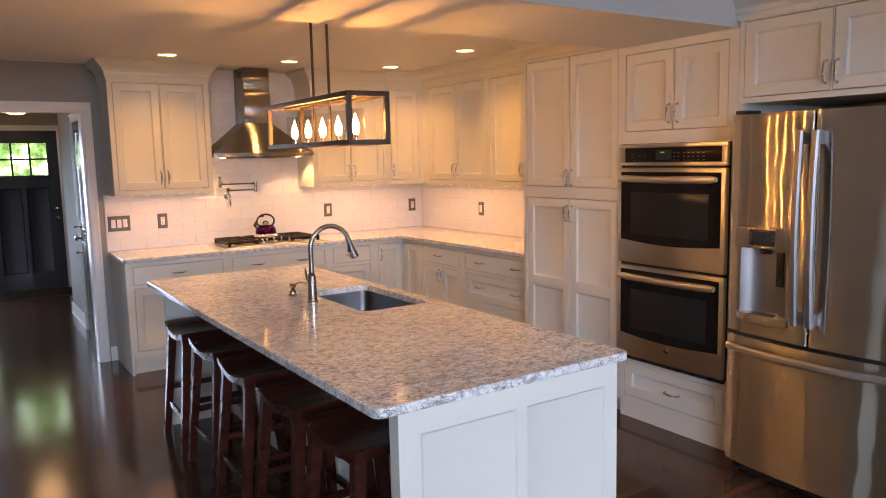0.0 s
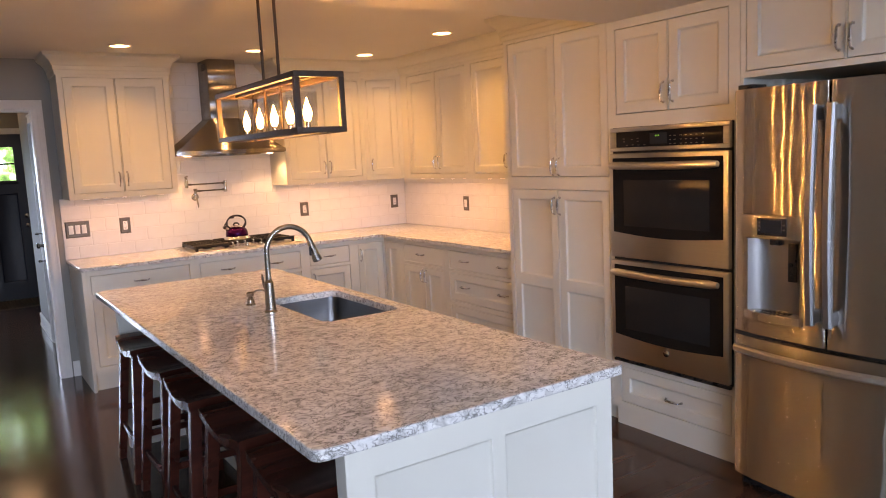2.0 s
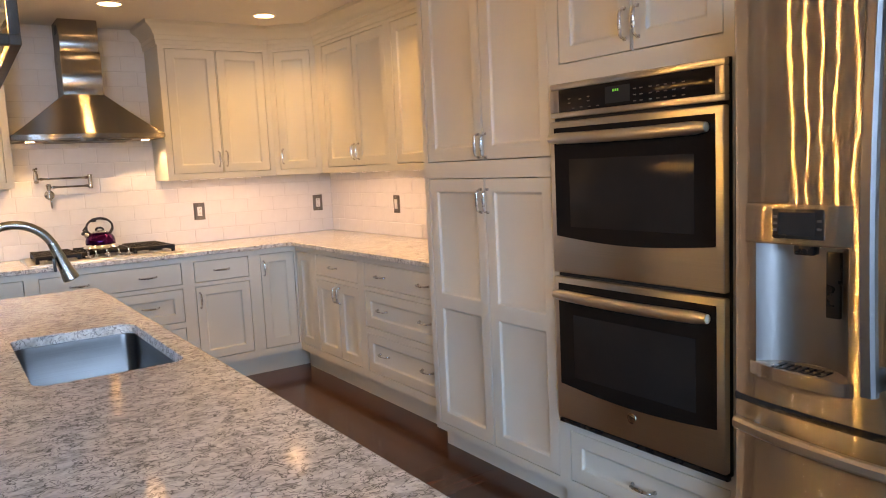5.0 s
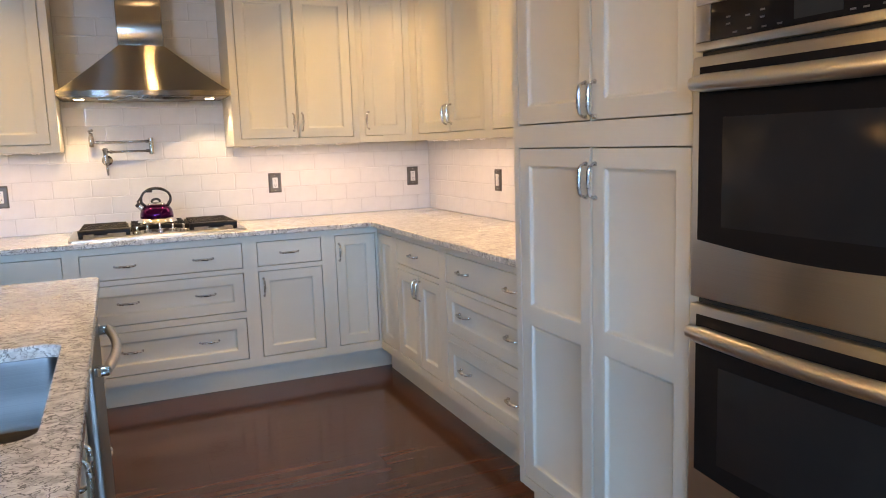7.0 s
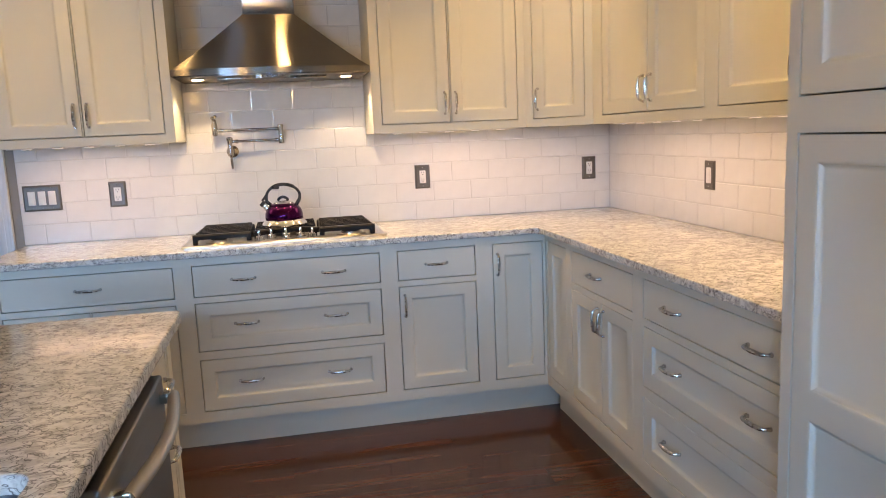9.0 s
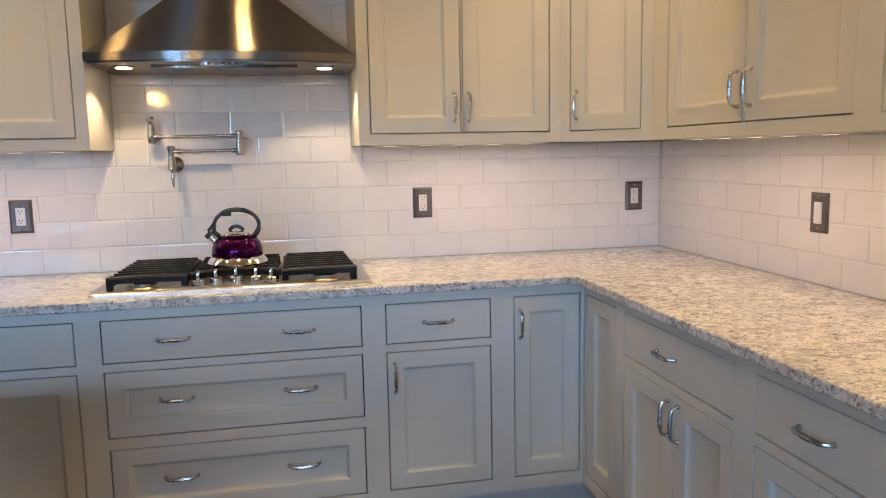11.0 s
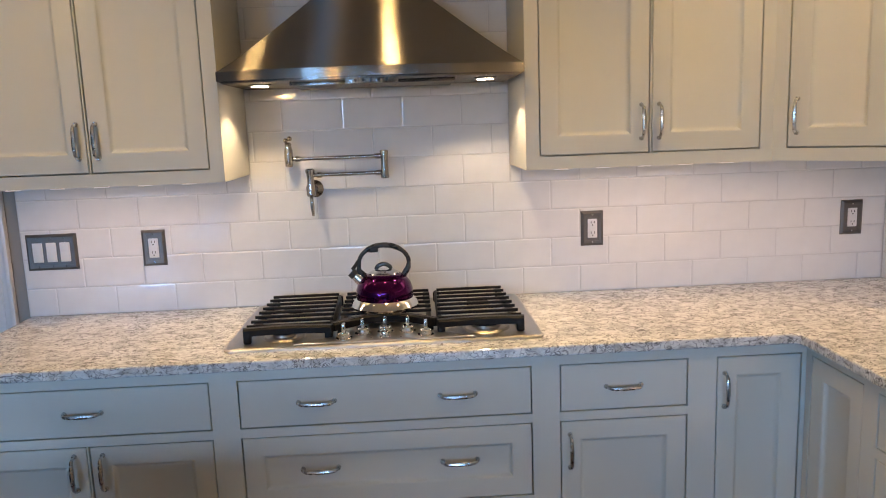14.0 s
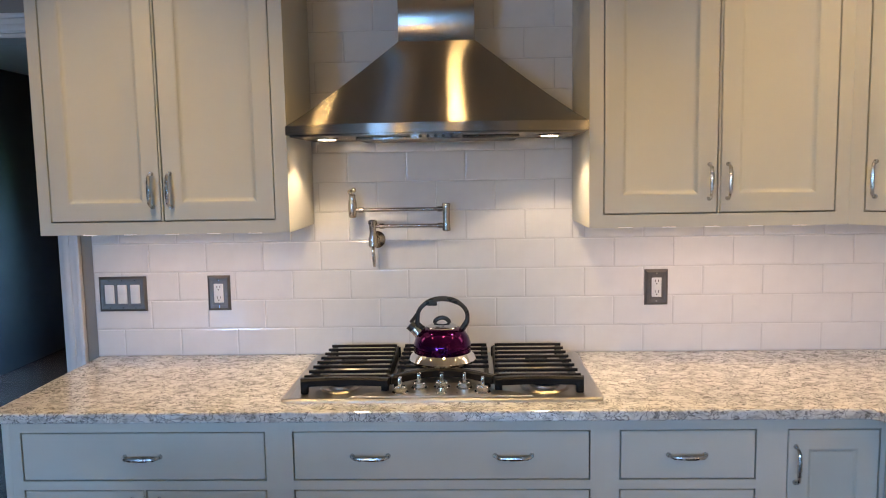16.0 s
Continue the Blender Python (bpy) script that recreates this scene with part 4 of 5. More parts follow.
# ---- fridge ----
def fridge():
    y0, w, x_front = 3.652, 0.908, 4.150
    root = thing("fridge", "stainless french door fridge with water dispenser and freezer drawer", "fridge", pose(x_front, y0, 0, 0, 0, -90))

    def front(x):
        u = (x / w) * 2 - 1
        return -0.045 * (1 - u * u) - 0.012 * (1 - abs(u) ** 12)

    part("body", box(0.006, w - 0.006, 0.045, 0.86, 0.06, 1.786, 0.004), plain("fridge side grey", (0.16, 0.155, 0.15), 0.4, 0.4), root)

    def door(x0, x1, z0, z1, hole=None, nx=14):
        bm = bmesh.new()
        xs = [x0 + (x1 - x0) * k / nx for k in range(nx + 1)]
        zs = [z0, z1]
        if hole:
            xs = sorted({x for x in xs if all(abs(x - q) > 0.012 for q in hole[:2])} | {hole[0], hole[1]})
            zs = [z0, hole[2], hole[3], z1]
        r = 0.012

        def yy(x):
            e = max(0.0, 1 - min(x - x0, x1 - x) / r) if min(x - x0, x1 - x) < r else 0.0
            return front(x) + r * (1 - math.sqrt(max(0.0, 1 - e * e)))
        xs = sorted({*xs, x0 + 0.002, x0 + 0.006, x0 + r, x1 - 0.002, x1 - 0.006, x1 - r})
        g = {(x, z): bm.verts.new((x, yy(x), z)) for x in xs for z in zs}
        for a, b in zip(xs, xs[1:]):
            for c, d in zip(zs, zs[1:]):
                if not (hole and a >= hole[0] - 1e-6 and b <= hole[1] + 1e-6 and c >= hole[2] - 1e-6 and d <= hole[3] + 1e-6):
                    bm.faces.new((g[a, c], g[b, c], g[b, d], g[a, d]))
        for z in (z0, z1):
            fl = [g[x, z] for x in xs]
            bk = [bm.verts.new((x, 0.045, z)) for x in xs]
            for i in range(len(xs) - 1):
                bm.faces.new((fl[i], fl[i + 1], bk[i + 1], bk[i]))
        for x in (x0, x1):
            col = [g[x, z] for z in zs]
            bk = [bm.verts.new((x, 0.045, z)) for z in zs]
            for i in range(len(zs) - 1):
                bm.faces.new((col[i], col[i + 1], bk[i + 1], bk[i]))
        return bm

    def recess(hx0, hx1, hz0, hz1, n=12):
        """The scooped back, floor and roof of the water dispenser."""
        bm = bmesh.new()
        back = [(hx0 + (hx1 - hx0) * k / n, front(hx0 + (hx1 - hx0) * k / n) + 0.085 * math.sin(math.pi * k / n) ** 0.6) for k in range(n + 1)]
        lo = [bm.verts.new((x, y, hz0)) for x, y in back]
        hi = [bm.verts.new((x, y, hz1)) for x, y in back]
        for i in range(n):
            bm.faces.new((lo[i], lo[i + 1], hi[i + 1], hi[i]))
        for row in (lo, hi):
            bm.faces.new(row)
        return bm

    mid = 0.452
    hole = (0.085, 0.340, 0.845, 1.165)
    ld = part("door", door(0.0, mid - 0.003, 0.742, 1.797, hole), FRIDGESTEEL, root)
    part("dispenser_recess", recess(*hole), RECESSSTEEL, ld, "satin steel dispenser recess")
    rd = part("door", door(mid + 0.003, w, 0.742, 1.797), FRIDGESTEEL, root)
    fz = part("freezer_drawer", door(0.0, w, 0.072, 0.722, None, 24), FRIDGESTEEL, root)
    part("gap_seal", box(0.01, w - 0.01, -0.01, 0.045, 0.722, 0.742), DARKGAP, root)
    part("gap_seal", box(mid - 0.003, mid + 0.003, -0.02, 0.045, 0.742, 1.796), DARKGAP, root)
    # water dispenser
    disp = part("dispenser", box(0.070, 0.352, front(0.2) - 0.013, 0.02, 1.166, 1.268, 0.006, 3), FRIDGESTEEL, ld, "steel dispenser housing")
    fyy = front(0.2) - 0.0135
    part("display", box(0.150, 0.282, fyy - 0.003, fyy + 0.004, 1.182, 1.256, 0.002), BLACKPLASTIC, disp, "dark dispenser display")
    part("screen", box(0.168, 0.262, fyy - 0.0042, fyy - 0.002, 1.192, 1.248), DISPLAYGREY, disp)
    dot = mesh_of("button", box(-0.005, 0.005, fyy - 0.0042, fyy - 0.002, -0.003, 0.003), LEGEND)
    for bxp, bz in ((0.158, 1.236), (0.158, 1.220), (0.158, 1.204), (0.272, 1.228), (0.272, 1.208)):
        part("button", dot, None, disp, "", (bxp, 0, bz))
    part("nozzle", box(0.195, 0.245, fyy + 0.018, fyy + 0.05, 1.140, 1.166, 0.004), BLACKPLASTIC, ld)
    part("paddle", box(0.262, 0.298, fyy + 0.045, fyy + 0.060, 0.985, 1.150, 0.004), BLACKPLASTIC, ld, "black dispenser paddle")
    bm = bmesh.new()
    n = 12
    lip = [(0.068 + 0.286 * k / n, front(0.068 + 0.286 * k / n) - 0.020 * math.sin(math.pi * k / n) ** 0.5 - 0.004) for k in range(n + 1)]
    rings(bm, [[(x, y, z) for x, y in lip] + [(0.354, 0.03, z), (0.068, 0.03, z)] for z in (0.812, 0.846)])
    tray = part("drip_tray", bm, FRIDGESTEEL, ld, "curved steel drip tray")
    slat = mesh_of("slat", box(-0.006, 0.006, fyy + 0.004, fyy + 0.06, 0.846, 0.849), BLACKPLASTIC)
    for k in range(7):
        part("slat", slat, None, tray, "", (0.150 + k * 0.02, 0, 0))
    # handles
    for hx, dr in ((mid - 0.036, ld), (mid + 0.036, rd)):
        bm = bmesh.new()
        loops = []
        for k in range(19):
            t = k / 18
            z = 0.842 + (1.708 - 0.842) * t
            yb = front(mid) - 0.052 - 0.018 * math.sin(math.pi * t)
            loops.append([(hx + 0.017 * sx, yb + sy * 0.012, z) for sx, sy in ((-1, 1), (-1, -0.3), (-0.6, -1), (0.6, -1), (1, -0.3), (1, 1))])
        rings(bm, loops)
        h = part("handle", bm, FRIDGEBAR, dr, "curved brushed steel handle")
        for z in (0.875, 1.675):
            part("handle_bracket", box(hx - 0.012, hx + 0.012, front(mid) - 0.050, front(mid) + 0.004, z - 0.028, z + 0.028, 0.004), FRIDGEBAR, h)
    bm = bmesh.new()
    loops = []
    for k in range(25):
        t = k / 24
        x = 0.03 + (w - 0.06) * t
        yb = front(x) - 0.030 - 0.018 * math.sin(math.pi * t)
        z = 0.668
        loops.append([(x, yb + 0.011 * sy, z + 0.016 * sz) for sy, sz in ((1, -1), (-0.3, -1), (-1, -0.5), (-1, 0.5), (-0.3, 1), (1, 1))])
    rings(bm, loops)
    h = part("handle", bm, HANDLESTEEL, fz, "curved brushed steel handle")
    for x in (0.06, w - 0.06):
        part("handle_bracket", box(x - 0.02, x + 0.02, front(x) - 0.032, front(x) + 0.004, 0.656, 0.682, 0.004), CHROME, h)
    for x in (0.02, w - 0.09):
        part("hinge_cover", box(x, x + 0.07, -0.005, 0.10, 1.797, 1.818, 0.005), BLACKPLASTIC, root)
    part("grille", box(0.03, w - 0.03, 0.03, 0.06, 0.012, 0.068), BLACKPLASTIC, root)
    for x in (0.06, w - 0.06):
        bm = bmesh.new()
        lathe(bm, [(0.02, 0), (0.02, 0.012), (0.012, 0.02), (0.012, 0.07)], (x, 0.07, 0), 12)
        part("foot", bm, BLACKPLASTIC, root)


fridge()


# ---- cooker hood ----
def hood():
    root = thing("cooker_hood", "brushed stainless chimney cooker hood between the wall units", "cooker hood")
    x0, x1, yf, z0, z1 = 2.784, 3.674, 7.570, 1.664, 1.698
    BOW = 0.070
    cx0, cx1, cy, cz = 3.112, 3.346, 7.700, 1.952
    yb = BACK - 0.011
    m = 16

    def course(i, j, z, bow):
        """One level of the canopy: a bowed front edge and a straight back on the wall."""
        front = []
        for k in range(m + 1):
            u = -1 + 2 * k / m
            front.append(((x0 + i) + (x1 - j - x0 - i) * k / m, i, bow * (1 - u * u), z))
        return front
    e = 0.003
    bm = bmesh.new()
    rings(bm, [[(x, yf + ins - b, z) for x, ins, b, z in course(i, i, h, BOW)] + [(x1 - i, yb, h), (x0 + i, yb, h)] for i, h in ((0, z0 + 0.004), (0, z1 - e), (e, z1))], True, True)
    part("rim", bm, HOODSTEEL, root)
    bm = bmesh.new()
    n = 10
    loops = []
    for k in range(n + 1):
        t = k / n
        s = t ** 0.93
        xa, xb = x0 + 0.006 + (cx0 - x0 - 0.006) * s, x1 - 0.006 + (cx1 - x1 + 0.006) * s
        yy, zz = yf + 0.006 + (cy - yf - 0.006) * s, z1 + (cz - z1) * t
        row = [(xa + (xb - xa) * q / m, yy - BOW * (1 - s) * (1 - (2 * q / m - 1) ** 2), zz) for q in range(m + 1)]
        loops.append(row + [(xb, yb, zz), (xa, yb, zz)])
    rings(bm, loops)
    part("canopy", bm, HOODSTEEL, root)
    part("chimney", box(cx0, cx1, cy, yb, cz - 0.002, 2.22, 0.002), CHIMNEYSTEEL, root)
    up = part("chimney_upper", box(cx0 + 0.003, cx1 - 0.003, cy + 0.003, yb, 2.215, CEIL - 0.001, 0.002), CHIMNEYSTEEL, root)
    for k in range(4):
        part("vent_slot", box(cx0 + 0.0015, cx0 + 0.004, cy + 0.06, cy + 0.16, 2.34 + k * 0.014, 2.346 + k * 0.014), DARKGAP, up)
    bm = bmesh.new()
    rings(bm, [[(x, yf + ins - b, z) for x, ins, b, z in course(0.010, 0.010, h, BOW)] + [(x1 - 0.010, yb - 0.002, h), (x0 + 0.010, yb - 0.002, h)] for h in (z0 - 0.002, z0 + 0.006)])
    under = part("underside", bm, HOODSTEEL, root)
    part("filter", box(x0 + 0.20, x1 - 0.20, yf + 0.05, yb - 0.08, z0 - 0.012, z0 - 0.002, 0.002), HOODSTEEL, under)
    cpn = part("control_strip", box(3.155, 3.305, yf - BOW + 0.014, yf - BOW + 0.034, z0 - 0.016, z0, 0.002), HOODSTEEL, under)
    for k in range(5):
        bm = bmesh.new()
        lathe(bm, [(0.0045, 0), (0.0045, 0.003)], seg=10)
        bmesh.ops.rotate(bm, verts=bm.verts, matrix=Matrix.Rotation(radians(90), 3, "X"))
        part("button", bm, BLACKPLASTIC, cpn, "", (3.185 + k * 0.022, yf - BOW + 0.0145, z0 - 0.008))
    for lx in (x0 + 0.105, x1 - 0.105):
        bm = bmesh.new()
        lathe(bm, [(0.034, 0.0), (0.034, -0.004), (0.026, -0.006)], (lx, yf + 0.10, z0 - 0.002), 20)
        l = part("lamp_ring", bm, CHROME, under)
        bm = bmesh.new()
        lathe(bm, [(0.025, -0.0062), (0.025, -0.0075)], (lx, yf + 0.10, z0 - 0.002), 20)
        part("lamp_lens", bm, LEDGLOW, l, "lit lamp lens")
        lamp = new("hood_light", bpy.data.lights.new("hood_light", "SPOT"))
        lamp.data.energy, lamp.data.color, lamp.data.spot_size, lamp.data.spot_blend, lamp.data.shadow_soft_size = HOOD_LED, (1.0, 0.86, 0.68), radians(118), 0.35, 0.02
        lamp.matrix_world = look((lx, yf + 0.10, z0 - 0.012), (lx, yf + 0.13, 0.9))


hood()


# ---- cooktop and kettle ----
def cooktop():
    root = thing("cooktop", "five burner gas cooktop with black iron grates and steel knobs", "cooktop", pose(3.235, 7.390, COUNTER + 0.0005))
    hw, dp = 0.455, 0.535
    bm = bmesh.new()
    o = rrect(-hw, hw, 0, dp, 0.025)
    rings(bm, [[(x, y, z) for x, y in offset(o, i)] for i, z in ((0, 0), (0, 0.006), (0.004, 0.010), (0.014, 0.0105), (0.022, 0.006))])
    part("plate", bm, TRAYSTEEL, root)
    # raised wedge under the knobs
    bm = bmesh.new()
    pts = [(-0.265, 0.020), (0.265, 0.020), (0.125, 0.120), (0.070, 0.158), (-0.070, 0.158), (-0.125, 0.120)]
    rings(bm, [[(x, y, z) for x, y in offset(pts, i)] for i, z in ((0, 0.005), (0.004, 0.011), (0.008, 0.0125))])
    part("control_panel", bm, TRAYSTEEL, root)

    def knob(x, y, s=1.0):
        bm = bmesh.new()
        lathe(bm, [(0.021 * s, 0), (0.021 * s, 0.003), (0.016 * s, 0.004), (0.016 * s, 0.016), (0.014 * s, 0.019), (0.006 * s, 0.020)], seg=20)
        k = part("knob", bm, CHROME, root, "polished steel knob", (x, y, 0.012))
        part("grip", box(-0.0045 * s, 0.0045 * s, -0.012 * s, 0.012 * s, 0.018, 0.038 * s, 0.002), CHROME, k)

    for x, y in ((-0.118, 0.055), (-0.066, 0.098), (0.0, 0.104), (0.066, 0.098), (0.118, 0.055)):
        knob(x, y, 1.15)
    knob(0.0, 0.045, 0.75)
    for x in (-0.04, 0.045):
        part("mark", box(x - 0.003, x + 0.003, 0.044, 0.048, 0.0125, 0.0132), LEGEND, root)
    for bxx, by, r in ((-0.300, 0.125, 0.036), (-0.300, 0.390, 0.042), (0.300, 0.125, 0.042), (0.300, 0.390, 0.036), (0.0, 0.310, 0.055)):
        bm = bmesh.new()
        lathe(bm, [(r * 1.7, 0), (r * 1.55, 0.006), (r * 1.1, 0.008), (r * 1.1, 0.014)], (bxx, by, 0.006), 24)
        b = part("burner", bm, TRAYSTEEL, root)
        bm = bmesh.new()
        lathe(bm, [(r, 0.013), (r * 1.02, 0.018), (r * 0.9, 0.022), (r * 0.2, 0.023)], (bxx, by, 0.006), 24)
        part("burner_cap", bm, BLACKIRON, b, "black burner cap")

    def beam(path, w, h, z):
        """A rounded iron bar along a flat path, w wide and h high, its top at z."""
        bm = bmesh.new()
        P = [Vector(q) for q in path]
        loops = []
        for i, q in enumerate(P):
            d = (P[min(i + 1, len(P) - 1)] - P[max(i - 1, 0)]).normalized()
            sx, sy = -d.y * w / 2, d.x * w / 2
            loops.append([(q.x + sx * a, q.y + sy * a, z - h * b) for a, b in ((-1, 1), (1, 1), (1, 0.25), (0.6, 0), (-0.6, 0), (-1, 0.25))])
        rings(bm, loops)
        return bm

    def grate(x0, x1, y0, y1, side):
        """One cast grate; side -1 or 1 for the outer ones, 0 for the middle one with its arched front."""
        zt = 0.050
        inner = x1 if side < 0 else x0
        if side:
            outer = x0 if side < 0 else x1
            g = part("grate", beam([(outer - side * 0.012, y0), (outer - side * 0.026, y1)], 0.014, 0.020, zt - 0.012), BLACKIRON, root, "black cast iron grate")
            part("grate_rail", beam([(inner - side * -0.010, y0 + 0.02), (inner + side * 0.014, y1)], 0.014, 0.026, zt - 0.008), BLACKIRON, g)
            front = [(x0 + (x1 - x0) * k / 10, y0 + 0.010 + 0.014 * math.sin(math.pi * k / 10)) for k in range(11)]
            part("grate_front", beam(front, 0.030, 0.022, zt + 0.001), BLACKIRON, g)
            feet = [(outer - side * 0.012, y0 + 0.008), (outer - side * 0.026, y1 - 0.010), (inner + side * 0.012, y0 + 0.020), (inner + side * 0.014, y1 - 0.010)]
        else:
            g = part("grate", beam([(x0 + 0.010, y0 + 0.07), (x0 + 0.010, y1)], 0.014, 0.026, zt - 0.008), BLACKIRON, root, "black cast iron grate")
            part("grate_rail", beam([(x1 - 0.010, y0 + 0.07), (x1 - 0.010, y1)], 0.014, 0.026, zt - 0.008), BLACKIRON, g)
            front = [(x0 - 0.012 + (x1 - x0 + 0.024) * k / 16, y0 + 0.045 + 0.085 * math.sin(math.pi * k / 16)) for k in range(17)]
            part("grate_front", beam(front, 0.024, 0.024, zt), BLACKIRON, g)
            feet = [(x0 + 0.010, y0 + 0.075), (x1 - 0.010, y0 + 0.075), (x0 + 0.010, y1 - 0.010), (x1 - 0.010, y1 - 0.010)]
        for fx, fy in feet:
            part("grate_foot", box(fx - 0.011, fx + 0.011, fy - 0.011, fy + 0.011, 0.006, zt - 0.010, 0.004), BLACKIRON, g)
        n = 8
        for k in range(n):
            y = y0 + 0.048 + (y1 - y0 - 0.055) * k / (n - 1)
            if not side and k < 2:
                continue
            a, b = x0 + 0.002, x1 - 0.002
            if side:
                lean = 0.014 * (y - y0) / (y1 - y0)
                a, b = (a + lean, b - lean) if side < 0 else (a + lean, b - lean)
            part("grate_bar", beam([(a, y), (a + 0.012, y), (b - 0.012, y), (b, y)], 0.0092, 0.0085, zt), BLACKIRON, g)

    grate(-0.408, -0.152, 0.062, 0.500, -1)
    grate(-0.142, 0.142, 0.050, 0.500, 0)
    grate(0.152, 0.408, 0.062, 0.500, 1)


cooktop()


def kettle():
    root = thing("kettle", "shiny plum kettle with steel base and black handle on the cooktop", "kettle", pose(3.232, 7.665, COUNTER + 0.0475, 0, 0, 0))
    bm = bmesh.new()
    lathe(bm, [(0.098, 0), (0.105, 0.004), (0.106, 0.010), (0.100, 0.021), (0.093, 0.029), (0.090, 0.032)], seg=36)
    part("base", bm, CHROME, root, "polished steel kettle base")
    bm = bmesh.new()
    lathe(bm, [(0.088, 0.029), (0.0905, 0.040), (0.0890, 0.060), (0.083, 0.079), (0.073, 0.093), (0.060, 0.104), (0.049, 0.109)], seg=36)
    part("body", bm, PLUM, root, "shiny plum enamel body")
    bm = bmesh.new()
    lathe(bm, [(0.050, 0.106), (0.047, 0.112), (0.034, 0.119), (0.010, 0.122)], seg=28)
    lid = part("lid", bm, CHROME, root)
    bm = bmesh.new()
    tube(bm, arc((0, 0, 0.112), 0.026, 20, 160, 10), [0.005] + [0.007] * 9 + [0.005], 10)
    part("lid_knob", bm, BLACKPLASTIC, lid)
    bm = bmesh.new()
    pts = [(0.062, 0, 0.100), (0.078, 0, 0.125)] + arc((0.002, 0, 0.142), 0.078, -2, 182, 20) + [(-0.078, 0, 0.120), (-0.060, 0, 0.102)]
    pts = [(x, y, 0.142 + (z - 0.142) * 0.72 if z > 0.142 else z) for x, y, z in pts]
    rad = [0.010, 0.009] + [0.0068] * 6 + [0.0085] * 9 + [0.0068] * 6 + [0.009, 0.010]
    tube(bm, pts, rad, 12)
    hdl = part("handle", bm, BLACKPLASTIC, root, "black arched handle")
    part("thumb_rest", box(-0.046, -0.014, -0.007, 0.007, 0.176, 0.192, 0.004), BLACKPLASTIC, hdl)
    bm = bmesh.new()
    tube(bm, [(-0.062, 0, 0.080), (-0.082, 0, 0.098), (-0.094, 0, 0.110)], [0.020, 0.016, 0.014], 16)
    sp = part("spout", bm, CHROME, root)
    bm = bmesh.new()
    tube(bm, [(-0.090, 0, 0.106), (-0.102, 0, 0.117)], [0.0165, 0.0155], 14)
    part("spout_cap", bm, BLACKPLASTIC, sp)
    bm = bmesh.new()
    tube(bm, [(-0.098, 0, 0.124), (-0.086, 0, 0.138), (-0.078, 0, 0.150)], [0.006, 0.006, 0.006], 8)
    part("cap_lever", bm, BLACKPLASTIC, sp)


kettle()


def pot_filler():
    root = thing("pot_filler", "satin nickel folding pot filler tap on the tiled wall", "tap", pose(0, 0, 0))
    y = BACK - 0.010
    zl, zu = 1.372, 1.428
    bm = bmesh.new()
    lathe(bm, [(0.030, 0), (0.030, 0.004), (0.022, 0.009), (0.013, 0.012), (0.013, 0.045)], seg=24)
    bmesh.ops.rotate(bm, verts=bm.verts, matrix=Matrix.Rotation(radians(90), 3, "X"))
    part("wall_flange", bm, NICKEL, root, "", (2.999, y, 1.322))
    bm = bmesh.new()
    lathe(bm, [(0.012, 0), (0.016, 0.006), (0.014, 0.03), (0.011, 0.05), (0.013, 0.075), (0.016, 0.082), (0.016, 0.090), (0.011, 0.094)], (2.992, y - 0.055, 1.300), 18)
    v = part("valve_body", bm, NICKEL, root)
    bm = bmesh.new()
    tube(bm, [(2.992, y - 0.060, 1.308), (2.995, y - 0.080, 1.292), (2.997, y - 0.083, 1.265), (2.998, y - 0.081, 1.236)], [0.007, 0.006, 0.007, 0.004], 10)
    part("lever", bm, NICKEL, v)
    for z, xa in ((zl, 2.994), (zu, 2.925)):
        bm = bmesh.new()
        tube(bm, [(xa, y - 0.055, z), (xa + 0.02, y - 0.055, z), (3.225, y - 0.055, z), (3.244, y - 0.055, z)], [0.0065] * 4, 12)
        part("arm", bm, NICKEL, root)
        for xc in (xa + 0.030, 3.222):
            bm = bmesh.new()
            tube(bm, [(xc - 0.008, y - 0.055, z), (xc + 0.008, y - 0.055, z)], 0.0095, 12)
            part("collar", bm, NICKEL, root)
    bm = bmesh.new()
    lathe(bm, [(0.013, 0), (0.0145, 0.004), (0.0125, 0.02), (0.0125, 0.074), (0.0145, 0.090), (0.013, 0.094)], (3.244, y - 0.055, 1.353), 18)
    part("elbow_joint", bm, NICKEL, root)
    bm = bmesh.new()
    lathe(bm, [(0.010, 0), (0.013, 0.004), (0.015, 0.03), (0.014, 0.055), (0.010, 0.070), (0.012, 0.076), (0.006, 0.082)], (2.925, y - 0.055, 1.402), 18)
    sp = part("spout", bm, NICKEL, root)
    for dx, dz in ((-0.007, 0.088), (0.006, 0.094)):
        bm = bmesh.new()
        bmesh.ops.create_uvsphere(bm, u_segments=12, v_segments=8, radius=0.0085)
        part("knob", bm, NICKEL, sp, "", (2.925 + dx, y - 0.058, 1.402 + dz))


pot_filler()


